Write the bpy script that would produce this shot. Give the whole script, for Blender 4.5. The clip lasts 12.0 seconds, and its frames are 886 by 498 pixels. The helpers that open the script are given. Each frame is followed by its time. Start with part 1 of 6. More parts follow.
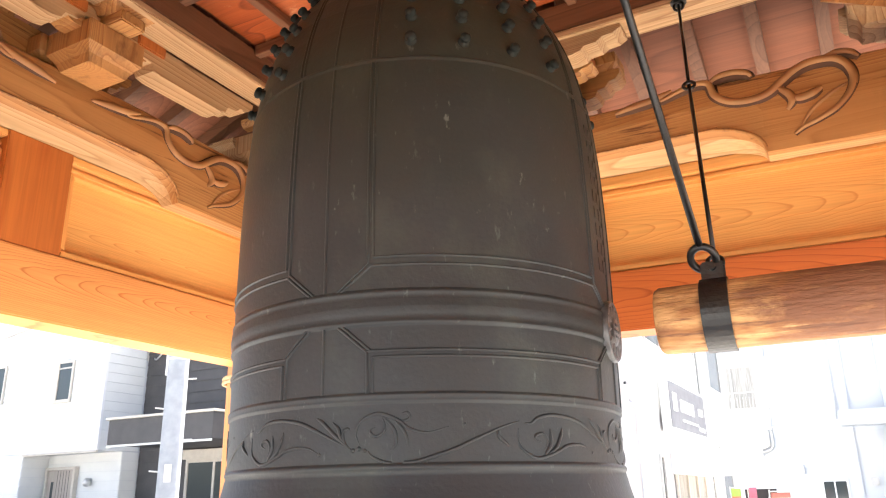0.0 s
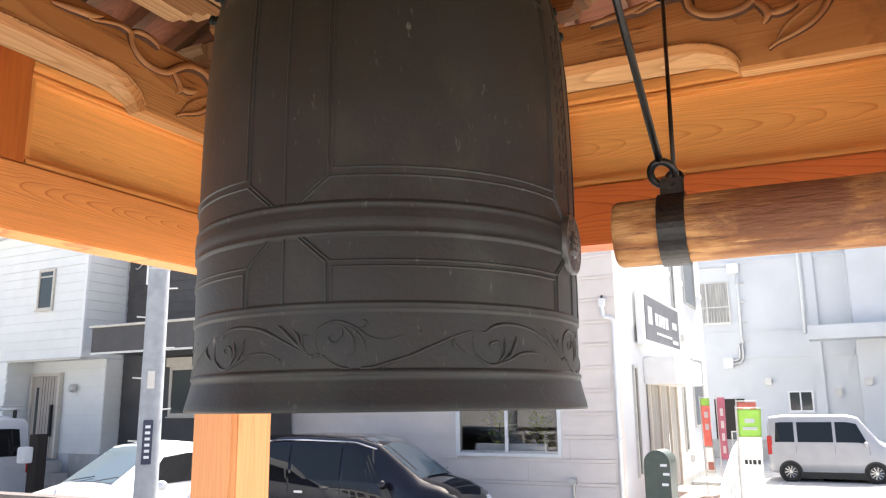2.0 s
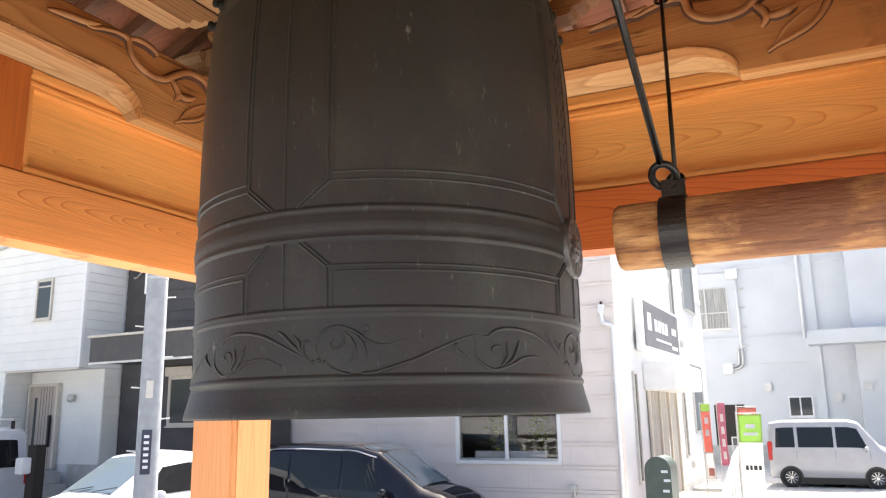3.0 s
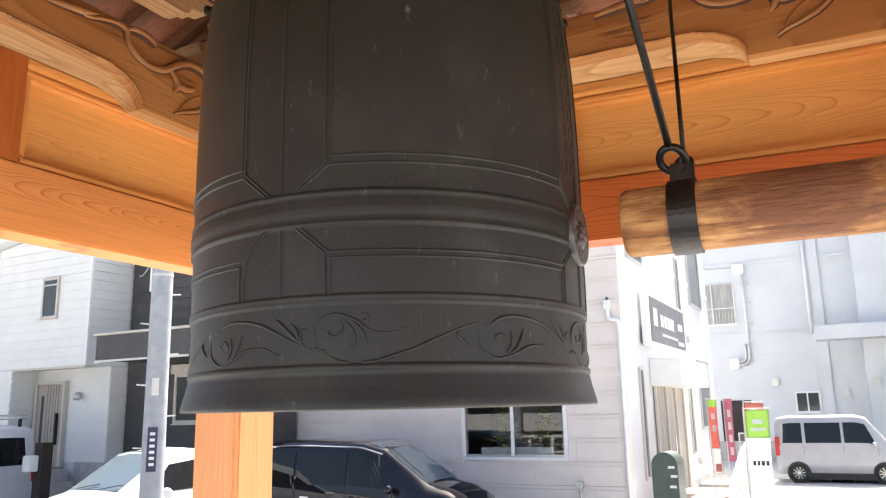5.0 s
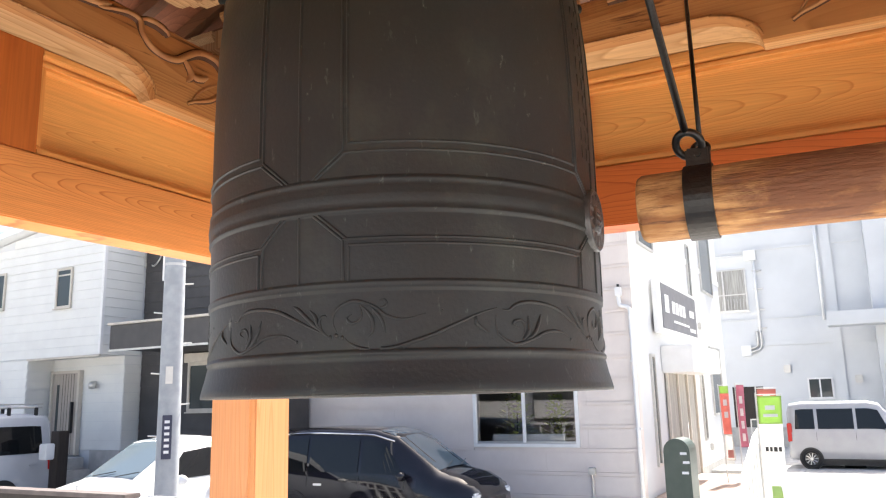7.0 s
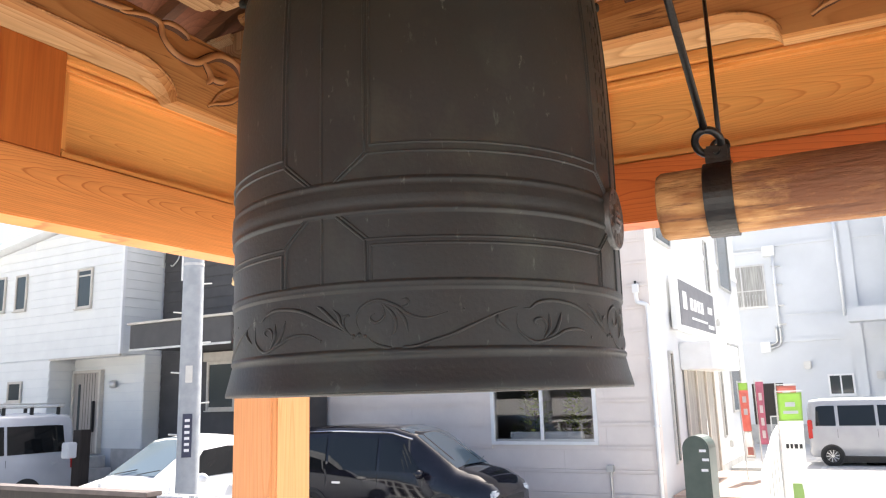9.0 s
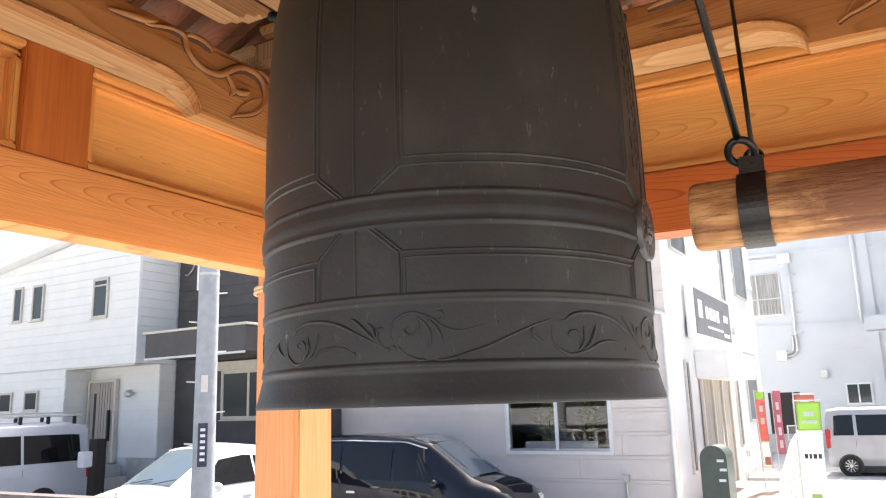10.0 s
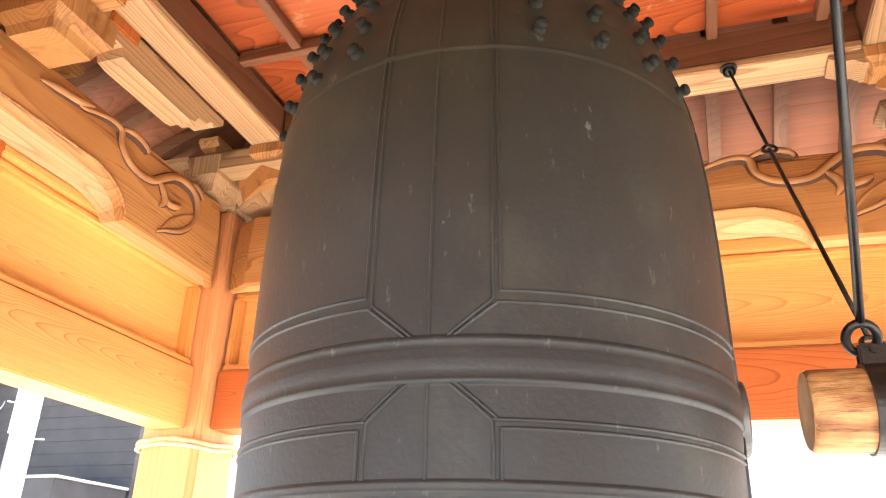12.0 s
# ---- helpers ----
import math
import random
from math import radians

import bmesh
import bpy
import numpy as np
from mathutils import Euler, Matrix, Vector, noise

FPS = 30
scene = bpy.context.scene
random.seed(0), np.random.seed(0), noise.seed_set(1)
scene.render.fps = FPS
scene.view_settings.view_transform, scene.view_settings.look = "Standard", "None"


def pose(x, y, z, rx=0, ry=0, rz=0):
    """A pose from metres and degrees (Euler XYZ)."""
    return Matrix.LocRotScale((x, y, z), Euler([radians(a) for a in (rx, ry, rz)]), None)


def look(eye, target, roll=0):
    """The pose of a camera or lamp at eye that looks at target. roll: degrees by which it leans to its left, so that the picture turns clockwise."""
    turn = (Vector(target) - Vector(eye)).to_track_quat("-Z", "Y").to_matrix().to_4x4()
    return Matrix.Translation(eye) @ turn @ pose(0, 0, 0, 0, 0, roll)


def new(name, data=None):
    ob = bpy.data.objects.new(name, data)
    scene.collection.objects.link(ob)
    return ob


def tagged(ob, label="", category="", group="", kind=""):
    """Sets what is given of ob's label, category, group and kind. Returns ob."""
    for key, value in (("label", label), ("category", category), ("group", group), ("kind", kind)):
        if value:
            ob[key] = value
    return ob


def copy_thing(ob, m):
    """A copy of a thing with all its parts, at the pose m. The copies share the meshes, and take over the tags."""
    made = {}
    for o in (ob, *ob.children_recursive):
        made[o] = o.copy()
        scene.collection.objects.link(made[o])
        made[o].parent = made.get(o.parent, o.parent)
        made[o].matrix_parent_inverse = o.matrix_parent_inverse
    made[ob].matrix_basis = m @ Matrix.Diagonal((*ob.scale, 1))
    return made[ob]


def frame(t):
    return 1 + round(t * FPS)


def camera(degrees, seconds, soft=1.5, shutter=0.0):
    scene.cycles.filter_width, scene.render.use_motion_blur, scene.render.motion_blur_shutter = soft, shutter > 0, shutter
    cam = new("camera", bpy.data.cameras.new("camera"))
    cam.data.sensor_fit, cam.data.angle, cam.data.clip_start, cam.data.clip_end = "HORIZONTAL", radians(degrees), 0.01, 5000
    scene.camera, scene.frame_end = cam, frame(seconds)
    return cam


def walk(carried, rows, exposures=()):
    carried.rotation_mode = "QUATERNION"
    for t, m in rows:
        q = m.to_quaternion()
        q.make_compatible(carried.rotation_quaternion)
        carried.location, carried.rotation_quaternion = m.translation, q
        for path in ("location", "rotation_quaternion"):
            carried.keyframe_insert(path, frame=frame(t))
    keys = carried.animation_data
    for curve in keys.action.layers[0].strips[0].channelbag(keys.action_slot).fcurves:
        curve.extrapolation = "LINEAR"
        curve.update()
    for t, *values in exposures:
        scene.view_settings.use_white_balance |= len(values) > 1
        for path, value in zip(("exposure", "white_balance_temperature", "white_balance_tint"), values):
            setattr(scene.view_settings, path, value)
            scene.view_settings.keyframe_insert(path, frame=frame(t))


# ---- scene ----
cam = camera(60.0, 12.0, 1.2)
PATH = [
    (0, (-0.069, 0.178, 1.604), (-0.964, 1.856, 2.223), -1.1),
    (0.5, (-0.041, 0.18, 1.597), (-0.931, 1.902, 2.092), -1.2),
    (1, (-0.031, 0.185, 1.597), (-0.919, 1.927, 2.019), -0.5),
    (1.5, (-0.03, 0.185, 1.598), (-0.92, 1.932, 1.994), -0.6),
    (2, (-0.031, 0.188, 1.598), (-0.917, 1.936, 1.999), -0.7),
    (2.5, (-0.035, 0.191, 1.597), (-0.918, 1.938, 2.008), -0.9),
    (3, (-0.039, 0.194, 1.594), (-0.919, 1.94, 2.014), -1.1),
    (5, (-0.052, 0.231, 1.584), (-0.945, 1.972, 1.997), -1.3),
    (5.5, (-0.059, 0.228, 1.583), (-0.957, 1.969, 1.988), -1.5),
    (6, (-0.057, 0.23, 1.581), (-0.96, 1.97, 1.978), -1.6),
    (6.5, (-0.056, 0.228, 1.581), (-0.969, 1.964, 1.970), -1.5),
    (7, (-0.059, 0.221, 1.581), (-0.979, 1.955, 1.964), -1.5),
    (9, (-0.06, 0.206, 1.581), (-1.017, 1.921, 1.960), -1.7),
    (9.5, (-0.064, 0.204, 1.582), (-1.03, 1.912, 1.966), -1.6),
    (10, (-0.09, 0.192, 1.588), (-1.072, 1.888, 1.990), -1.7),
    (10.5, (-0.172, 0.173, 1.611), (-1.137, 1.867, 2.059), -1.6),
    (11, (-0.265, 0.186, 1.638), (-1.158, 1.871, 2.241), -0.7),
    (11.2, (-0.307, 0.210, 1.655), (-1.145, 1.882, 2.365), -1.5),
    (11.5, (-0.355, 0.26, 1.698), (-1.092, 1.903, 2.570), -2.3),
    (11.6, (-0.384, 0.295, 1.685), (-1.102, 1.915, 2.628), -0.5),
    (11.8, (-0.453, 0.330, 1.650), (-1.113, 1.976, 2.574), 2.0),
    (12, (-0.516, 0.335, 1.647), (-1.091, 2.067, 2.464), 1.5),
]
walk(cam, [(t, look(eye, target, roll)) for t, eye, target, roll in PATH], [(0.0, 2.45), (0.5, 2.0), (1.0, 1.72), (1.5, 1.64), (10.5, 1.66), (11.0, 1.98), (11.5, 2.3), (12.0, 2.95)])

# ---- world, sun, exposure ----
SUN_ELEV, SUN_AZ = 53.0, 6.0   # degrees; azimuth clockwise from +y
world = bpy.data.worlds.new("sky_world")
scene.world = world
world.use_nodes = True
wn = world.node_tree.nodes
sky = wn.new("ShaderNodeTexSky")
sky.sky_type = "NISHITA"
sky.sun_disc = False
sky.sun_elevation = radians(SUN_ELEV)
sky.sun_rotation = radians(SUN_AZ)
sky.dust_density = 5.0
sky.air_density = 0.8
wn["Background"].inputs["Strength"].default_value = 0.12
world.node_tree.links.new(sky.outputs[0], wn["Background"].inputs[0])
sun_data = bpy.data.lights.new("sun", "SUN")
sun_data.energy = 5.0
sun_data.angle = radians(0.5)
sun_data.color = (1.0, 0.95, 0.87)
sun_lamp = new("sun", sun_data)
az, el = radians(SUN_AZ), radians(SUN_ELEV)
sun_from = Vector((math.sin(az) * math.cos(el), math.cos(az) * math.cos(el), math.sin(el)))
sun_lamp.matrix_world = look(sun_from * 30, (0, 0, 0))


# ---- materials ----
def mat(name, colour, rough=0.6, metal=0.0, second=None, scale=6.0, stretch=(1, 1, 1), bump=0.1, fine=60.0, spec=0.5, mix_lo=0.35, mix_hi=0.65):
    """A surface with broad patches between two colours and a fine relief."""
    m = bpy.data.materials.new(name)
    m.use_nodes = True
    nt, nd = m.node_tree, m.node_tree.nodes
    b = nd["Principled BSDF"]
    b.inputs["Roughness"].default_value, b.inputs["Metallic"].default_value = rough, metal
    b.inputs["Specular IOR Level"].default_value = spec
    tc = nd.new("ShaderNodeTexCoord")
    mp = nd.new("ShaderNodeMapping")
    mp.inputs["Scale"].default_value = stretch
    nt.links.new(tc.outputs["Object"], mp.inputs[0])
    n1 = nd.new("ShaderNodeTexNoise")
    n1.inputs["Scale"].default_value, n1.inputs["Detail"].default_value = scale, 6
    n2 = nd.new("ShaderNodeTexNoise")
    n2.inputs["Scale"].default_value, n2.inputs["Detail"].default_value = fine, 4
    nt.links.new(mp.outputs[0], n1.inputs[0])
    nt.links.new(mp.outputs[0], n2.inputs[0])
    ramp = nd.new("ShaderNodeValToRGB")
    ramp.color_ramp.elements[0].position, ramp.color_ramp.elements[1].position = mix_lo, mix_hi
    ramp.color_ramp.elements[0].color = (*colour, 1)
    ramp.color_ramp.elements[1].color = (*(second or [c * 0.85 for c in colour]), 1)
    nt.links.new(n1.outputs[0], ramp.inputs[0])
    nt.links.new(ramp.outputs[0], b.inputs["Base Color"])
    bp = nd.new("ShaderNodeBump")
    bp.inputs["Strength"].default_value, bp.inputs["Distance"].default_value = bump, 0.004
    nt.links.new(n2.outputs[0], bp.inputs["Height"])
    nt.links.new(bp.outputs[0], b.inputs["Normal"])
    return m


def wood(name, light, dark, axis="y", rings=16.0, long=0.07, rough=0.55, bump=0.12, sharp=0.5, weather=None, warp=2.2, calm=1.0, pith=None):
    """Sawn timber: growth rings drawn out along axis into cathedral figure, with pores and slow changes of tone."""
    m = bpy.data.materials.new(name)
    m.use_nodes = True
    nt, nd = m.node_tree, m.node_tree.nodes
    b = nd["Principled BSDF"]
    b.inputs["Roughness"].default_value = rough
    b.inputs["Specular IOR Level"].default_value = 0.35
    tc = nd.new("ShaderNodeTexCoord")
    oi = nd.new("ShaderNodeObjectInfo")
    shift = nd.new("ShaderNodeVectorMath")
    shift.operation = "MULTIPLY_ADD"
    shift.inputs[1].default_value = (1, 1, 1)
    rnd = nd.new("ShaderNodeCombineXYZ")
    mul = nd.new("ShaderNodeMath")
    mul.operation = "MULTIPLY"
    mul.inputs[1].default_value = 7.3
    nt.links.new(oi.outputs["Random"], mul.inputs[0])
    for k in range(3):
        nt.links.new(mul.outputs[0], rnd.inputs[k])
    nt.links.new(tc.outputs["Object"], shift.inputs[0])
    nt.links.new(rnd.outputs[0], shift.inputs[2])
    mp = nd.new("ShaderNodeMapping")
    mp.inputs["Scale"].default_value = [long if a == axis else 1.0 for a in "xyz"]
    nt.links.new(shift.outputs[0], mp.inputs[0])
    warpn = nd.new("ShaderNodeTexNoise")
    warpn.inputs["Scale"].default_value, warpn.inputs["Detail"].default_value = 3.2, 1.5
    nt.links.new(mp.outputs[0], warpn.inputs[0])
    # rings are level lines of a slow field
    lev = nd.new("ShaderNodeMath")
    lev.operation = "MULTIPLY"
    lev.inputs[1].default_value = rings * warp
    nt.links.new(warpn.outputs[0], lev.inputs[0])
    if pith:
        # flat-sawn face: rings round a heart that runs at a slight slant to the board
        along, height, slant = pith
        lev.inputs[1].default_value = 1.6

        def calc(op, *args):
            q = nd.new("ShaderNodeMath")
            q.operation = op
            for i, v in enumerate(args):
                if isinstance(v, (int, float)):
                    q.inputs[i].default_value = v
                else:
                    nt.links.new(v, q.inputs[i])
            return q.outputs[0]
        sep = nd.new("ShaderNodeSeparateXYZ")
        nt.links.new(tc.outputs["Object"], sep.inputs[0])
        run = sep.outputs[0] if axis == "x" else sep.outputs[1]
        wob = nd.new("ShaderNodeTexNoise")
        wob.inputs["Scale"].default_value, wob.inputs["Detail"].default_value = 7.0, 2
        nt.links.new(tc.outputs["Object"], wob.inputs[0])
        d = calc("MULTIPLY", calc("SUBTRACT", run, along), slant)
        d = calc("ADD", d, calc("MULTIPLY", wob.outputs[0], 0.008))
        w = calc("SUBTRACT", calc("SUBTRACT", sep.outputs[2], height), calc("MULTIPLY", wob.outputs[0], 0.010))
        rr = calc("SQRT", calc("ADD", calc("MULTIPLY", d, d), calc("MULTIPLY", w, w)))
        lev = nd.new("ShaderNodeMath")
        lev.operation = "MULTIPLY"
        lev.inputs[1].default_value = rings * 8
        nt.links.new(rr, lev.inputs[0])
    fr = nd.new("ShaderNodeMath")
    fr.operation = "FRACT"
    nt.links.new(lev.outputs[0], fr.inputs[0])
    ring = nd.new("ShaderNodeValToRGB")
    e = ring.color_ramp.elements
    e[0].position, e[0].color = 0.0, (0, 0, 0, 1)
    e[1].position, e[1].color = 0.80, (sharp, sharp, sharp, 1)
    x = e.new(0.93)
    x.color = (1, 1, 1, 1)
    x = e.new(1.0)
    x.color = (0, 0, 0, 1)
    nt.links.new(fr.outputs[0], ring.inputs[0])
    pores = nd.new("ShaderNodeTexNoise")
    pores.inputs["Scale"].default_value, pores.inputs["Detail"].default_value = 160, 3
    mp2 = nd.new("ShaderNodeMapping")
    mp2.inputs["Scale"].default_value = [0.03 if a == axis else 1.0 for a in "xyz"]
    nt.links.new(shift.outputs[0], mp2.inputs[0])
    nt.links.new(mp2.outputs[0], pores.inputs[0])
    tone = nd.new("ShaderNodeTexNoise")
    tone.inputs["Scale"].default_value, tone.inputs["Detail"].default_value = 2.5, 3
    nt.links.new(mp.outputs[0], tone.inputs[0])
    mixr = nd.new("ShaderNodeMix")
    mixr.data_type = "RGBA"
    mixr.inputs["A"].default_value, mixr.inputs["B"].default_value = (*light, 1), (*dark, 1)
    nt.links.new(ring.outputs[0], mixr.inputs["Factor"])
    tn = nd.new("ShaderNodeMapRange")
    tn.inputs["From Min"].default_value, tn.inputs["From Max"].default_value = 0.3, 0.7
    tn.inputs["To Min"].default_value, tn.inputs["To Max"].default_value = 1 - 0.18 * calm, 1 + 0.16 * calm
    nt.links.new(tone.outputs[0], tn.inputs["Value"])
    pn = nd.new("ShaderNodeMapRange")
    pn.inputs["From Min"].default_value, pn.inputs["From Max"].default_value = 0.35, 0.65
    pn.inputs["To Min"].default_value, pn.inputs["To Max"].default_value = 1 - 0.12 * calm, 1 + 0.06 * calm
    nt.links.new(pores.outputs[0], pn.inputs["Value"])
    mm = nd.new("ShaderNodeMath")
    mm.operation = "MULTIPLY"
    nt.links.new(tn.outputs[0], mm.inputs[0])
    nt.links.new(pn.outputs[0], mm.inputs[1])
    vm = nd.new("ShaderNodeVectorMath")
    vm.operation = "SCALE"
    nt.links.new(mixr.outputs["Result"], vm.inputs[0])
    nt.links.new(mm.outputs[0], vm.inputs["Scale"])
    out = vm.outputs[0]
    if weather:
        wnz = nd.new("ShaderNodeTexNoise")
        wnz.inputs["Scale"].default_value, wnz.inputs["Detail"].default_value = 4.0, 5
        nt.links.new(mp.outputs[0], wnz.inputs[0])
        wr = nd.new("ShaderNodeValToRGB")
        wr.color_ramp.elements[0].position, wr.color_ramp.elements[1].position = 0.42, 0.66
        nt.links.new(wnz.outputs[0], wr.inputs[0])
        mw = nd.new("ShaderNodeMix")
        mw.data_type = "RGBA"
        mw.inputs["B"].default_value = (*weather, 1)
        nt.links.new(wr.outputs[0], mw.inputs["Factor"])
        nt.links.new(out, mw.inputs["A"])
        out = mw.outputs["Result"]
    nt.links.new(out, b.inputs["Base Color"])
    bp = nd.new("ShaderNodeBump")
    bp.inputs["Strength"].default_value, bp.inputs["Distance"].default_value = bump, 0.003
    nt.links.new(mm.outputs[0], bp.inputs["Height"])
    nt.links.new(bp.outputs[0], b.inputs["Normal"])
    return m


def glass(name, tint=(0.03, 0.035, 0.04), rough=0.03):
    """Dark reflecting pane."""
    m = bpy.data.materials.new(name)
    m.use_nodes = True
    b = m.node_tree.nodes["Principled BSDF"]
    b.inputs["Base Color"].default_value = (*tint, 1)
    b.inputs["Roughness"].default_value = rough
    b.inputs["Specular IOR Level"].default_value = 0.6
    return m


BEAM = {a: wood("beam_timber_" + a, (0.71, 0.295, 0.090), (0.47, 0.140, 0.034), a, 30, 0.10, 0.42, sharp=0.25, calm=0.8, pith=(2.55, 2.19, 0.055)) for a in "xy"}
PANEL = {a: wood("panel_timber_" + a, (0.83, 0.43, 0.130), (0.66, 0.275, 0.068), a, 30, 0.08, 0.48, sharp=0.3, calm=0.7, pith=(2.2 if a == "y" else -2.2, 2.36, 0.045)) for a in "xy"}
MOULD = {a: wood("moulding_timber_" + a, (0.76, 0.36, 0.105), (0.65, 0.28, 0.07), a, 10, 0.05, 0.5) for a in "xyz"}
STRUT = wood("strut_timber", (0.50, 0.145, 0.03), (0.41, 0.105, 0.02), "z", 7, 0.12, 0.45)
POST = wood("post_timber", (0.66, 0.305, 0.125), (0.59, 0.245, 0.09), "z", 30, 0.03, 0.45, sharp=0.3, calm=0.6)
OLD = {a: wood("weathered_timber_" + a, (0.53, 0.265, 0.088), (0.27, 0.100, 0.028), a, 30, 0.05, 0.62, 0.4, weather=(0.42, 0.185, 0.055)) for a in "xyz"}
GREY = {a: wood("bleached_lit_timber_" + a, (0.48, 0.30, 0.15), (0.27, 0.14, 0.06), a, 34, 0.03, 0.75, 0.4) for a in "xyz"}
BROWN = {a: wood("brown_timber_" + a, (0.18, 0.075, 0.034), (0.125, 0.048, 0.02), a, 14, 0.06, 0.6) for a in "xyz"}
BEAM_SHADED = wood("shaded_beam_timber", (0.49, 0.125, 0.030), (0.30, 0.062, 0.013), "x", 18, 0.09, 0.42, sharp=0.2, calm=0.6, pith=(-2.0, 2.15, 0.055))
BOARD = wood("ceiling_board", (0.36, 0.075, 0.019), (0.17, 0.03, 0.009), "x", 14, 0.2, 0.36, 0.3, weather=(0.42, 0.12, 0.04))
EAVE = wood("eave_board", (0.22, 0.075, 0.033), (0.15, 0.048, 0.02), "x", 12, 0.07, 0.7)
LOGWOOD = mat("log_timber", (0.46, 0.25, 0.095), 0.7, second=(0.25, 0.105, 0.03), scale=42, stretch=(0.22, 1, 1), bump=1.0, fine=120, mix_lo=0.38, mix_hi=0.62)
LOGEND = mat("log_end", (0.45, 0.27, 0.12), 0.8, second=(0.24, 0.12, 0.05), scale=14, fine=90, bump=0.4)
BRONZE = mat("bell_bronze", (0.0190, 0.0205, 0.0212), 0.47, 0.12, second=(0.027, 0.029, 0.030), scale=3.0, bump=0.14, fine=130, spec=0.34)


def scuffs(m, colour, scale, lo, hi, stretch):
    """Sparse pale marks over a surface."""
    nt, nd = m.node_tree, m.node_tree.nodes
    b = nd["Principled BSDF"]
    base = b.inputs["Base Color"].links[0].from_socket
    tc = nd.new("ShaderNodeTexCoord")
    mp = nd.new("ShaderNodeMapping")
    mp.inputs["Scale"].default_value = stretch
    nt.links.new(tc.outputs["Object"], mp.inputs[0])
    nz = nd.new("ShaderNodeTexNoise")
    nz.inputs["Scale"].default_value, nz.inputs["Detail"].default_value, nz.inputs["Roughness"].default_value = scale, 8, 0.65
    nt.links.new(mp.outputs[0], nz.inputs[0])
    r = nd.new("ShaderNodeValToRGB")
    r.color_ramp.elements[0].position, r.color_ramp.elements[1].position = lo, hi
    nt.links.new(nz.outputs[0], r.inputs[0])
    mx = nd.new("ShaderNodeMix")
    mx.data_type = "RGBA"
    mx.inputs["B"].default_value = (*colour, 1)
    nt.links.new(r.outputs[0], mx.inputs["Factor"])
    nt.links.new(base, mx.inputs["A"])
    nt.links.new(mx.outputs["Result"], b.inputs["Base Color"])


scuffs(BRONZE, (0.042, 0.046, 0.038), 6.0, 0.52, 0.80, (1, 1, 0.7))
scuffs(BRONZE, (0.14, 0.145, 0.13), 26.0, 0.665, 0.72, (1, 1, 0.5))


scuffs(BRONZE, (0.075, 0.080, 0.074), 70.0, 0.63, 0.72, (1, 1, 0.35))


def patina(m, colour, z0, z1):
    """Olive patina in patches towards the crown; its tone also holds the upper bell dark."""
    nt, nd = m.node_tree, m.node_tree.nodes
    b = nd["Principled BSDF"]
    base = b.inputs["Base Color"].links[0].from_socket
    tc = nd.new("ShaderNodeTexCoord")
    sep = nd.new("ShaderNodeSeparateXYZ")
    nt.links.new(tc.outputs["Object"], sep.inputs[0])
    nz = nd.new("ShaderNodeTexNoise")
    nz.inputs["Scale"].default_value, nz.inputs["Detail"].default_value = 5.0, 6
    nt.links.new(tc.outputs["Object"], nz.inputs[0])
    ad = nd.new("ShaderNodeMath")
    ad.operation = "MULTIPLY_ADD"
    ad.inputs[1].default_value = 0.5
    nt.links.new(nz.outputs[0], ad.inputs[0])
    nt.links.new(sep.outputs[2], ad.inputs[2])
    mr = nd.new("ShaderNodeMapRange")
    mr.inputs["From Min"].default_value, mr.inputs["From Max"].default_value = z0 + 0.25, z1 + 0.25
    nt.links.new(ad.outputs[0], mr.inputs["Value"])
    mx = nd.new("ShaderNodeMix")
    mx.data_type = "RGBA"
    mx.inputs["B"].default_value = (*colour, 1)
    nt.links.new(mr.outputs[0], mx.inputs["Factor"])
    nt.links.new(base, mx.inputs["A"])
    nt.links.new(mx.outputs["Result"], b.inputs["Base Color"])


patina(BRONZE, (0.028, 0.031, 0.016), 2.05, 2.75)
DARKBRONZE = mat("dark_bronze", (0.011, 0.012, 0.009), 0.7, 0.1, second=(0.020, 0.021, 0.016), scale=20, bump=0.2, spec=0.2)
IRON = mat("black_iron", (0.0045, 0.0045, 0.0045), 0.38, 0.1, second=(0.010, 0.009, 0.008), scale=40, bump=0.3, fine=120)
scuffs(OLD["z"], (0.20, 0.085, 0.03), 14.0, 0.50, 0.66, (1, 1, 0.4))
for a in "xy":
    scuffs(OLD[a], (0.15, 0.055, 0.018), 45.0, 0.60, 0.68, (0.06 if a == "x" else 1, 0.06 if a == "y" else 1, 1))
    scuffs(OLD[a], (0.25, 0.11, 0.04), 5.0, 0.58, 0.75, (1, 1, 1))
scuffs(BOARD, (0.52, 0.27, 0.14), 9.0, 0.62, 0.70, (0.7, 1, 1))
scuffs(LOGWOOD, (0.15, 0.058, 0.024), 7.0, 0.47, 0.60, (0.6, 1, 1))
scuffs(LOGWOOD, (0.10, 0.036, 0.014), 75.0, 0.55, 0.66, (0.10, 1, 1))
scuffs(LOGWOOD, (0.50, 0.30, 0.13), 90.0, 0.60, 0.70, (0.08, 1, 1))
OLDLIGHT = {a: wood("pale_soffit_" + a, (0.60, 0.36, 0.165), (0.42, 0.225, 0.085), a, 30, 0.04, 0.65, 0.3) for a in "xy"}
GROOVE_SHADE = mat("carving_shade", (0.10, 0.038, 0.012), 0.75, second=(0.07, 0.025, 0.008), scale=12, bump=0.2)
CARVED = mat("carved_timber", (0.42, 0.20, 0.068), 0.6, second=(0.29, 0.12, 0.038), scale=9, bump=0.3)
STONE = mat("platform_stone", (0.67, 0.645, 0.60), 0.85, second=(0.59, 0.565, 0.525), scale=8, bump=0.3)
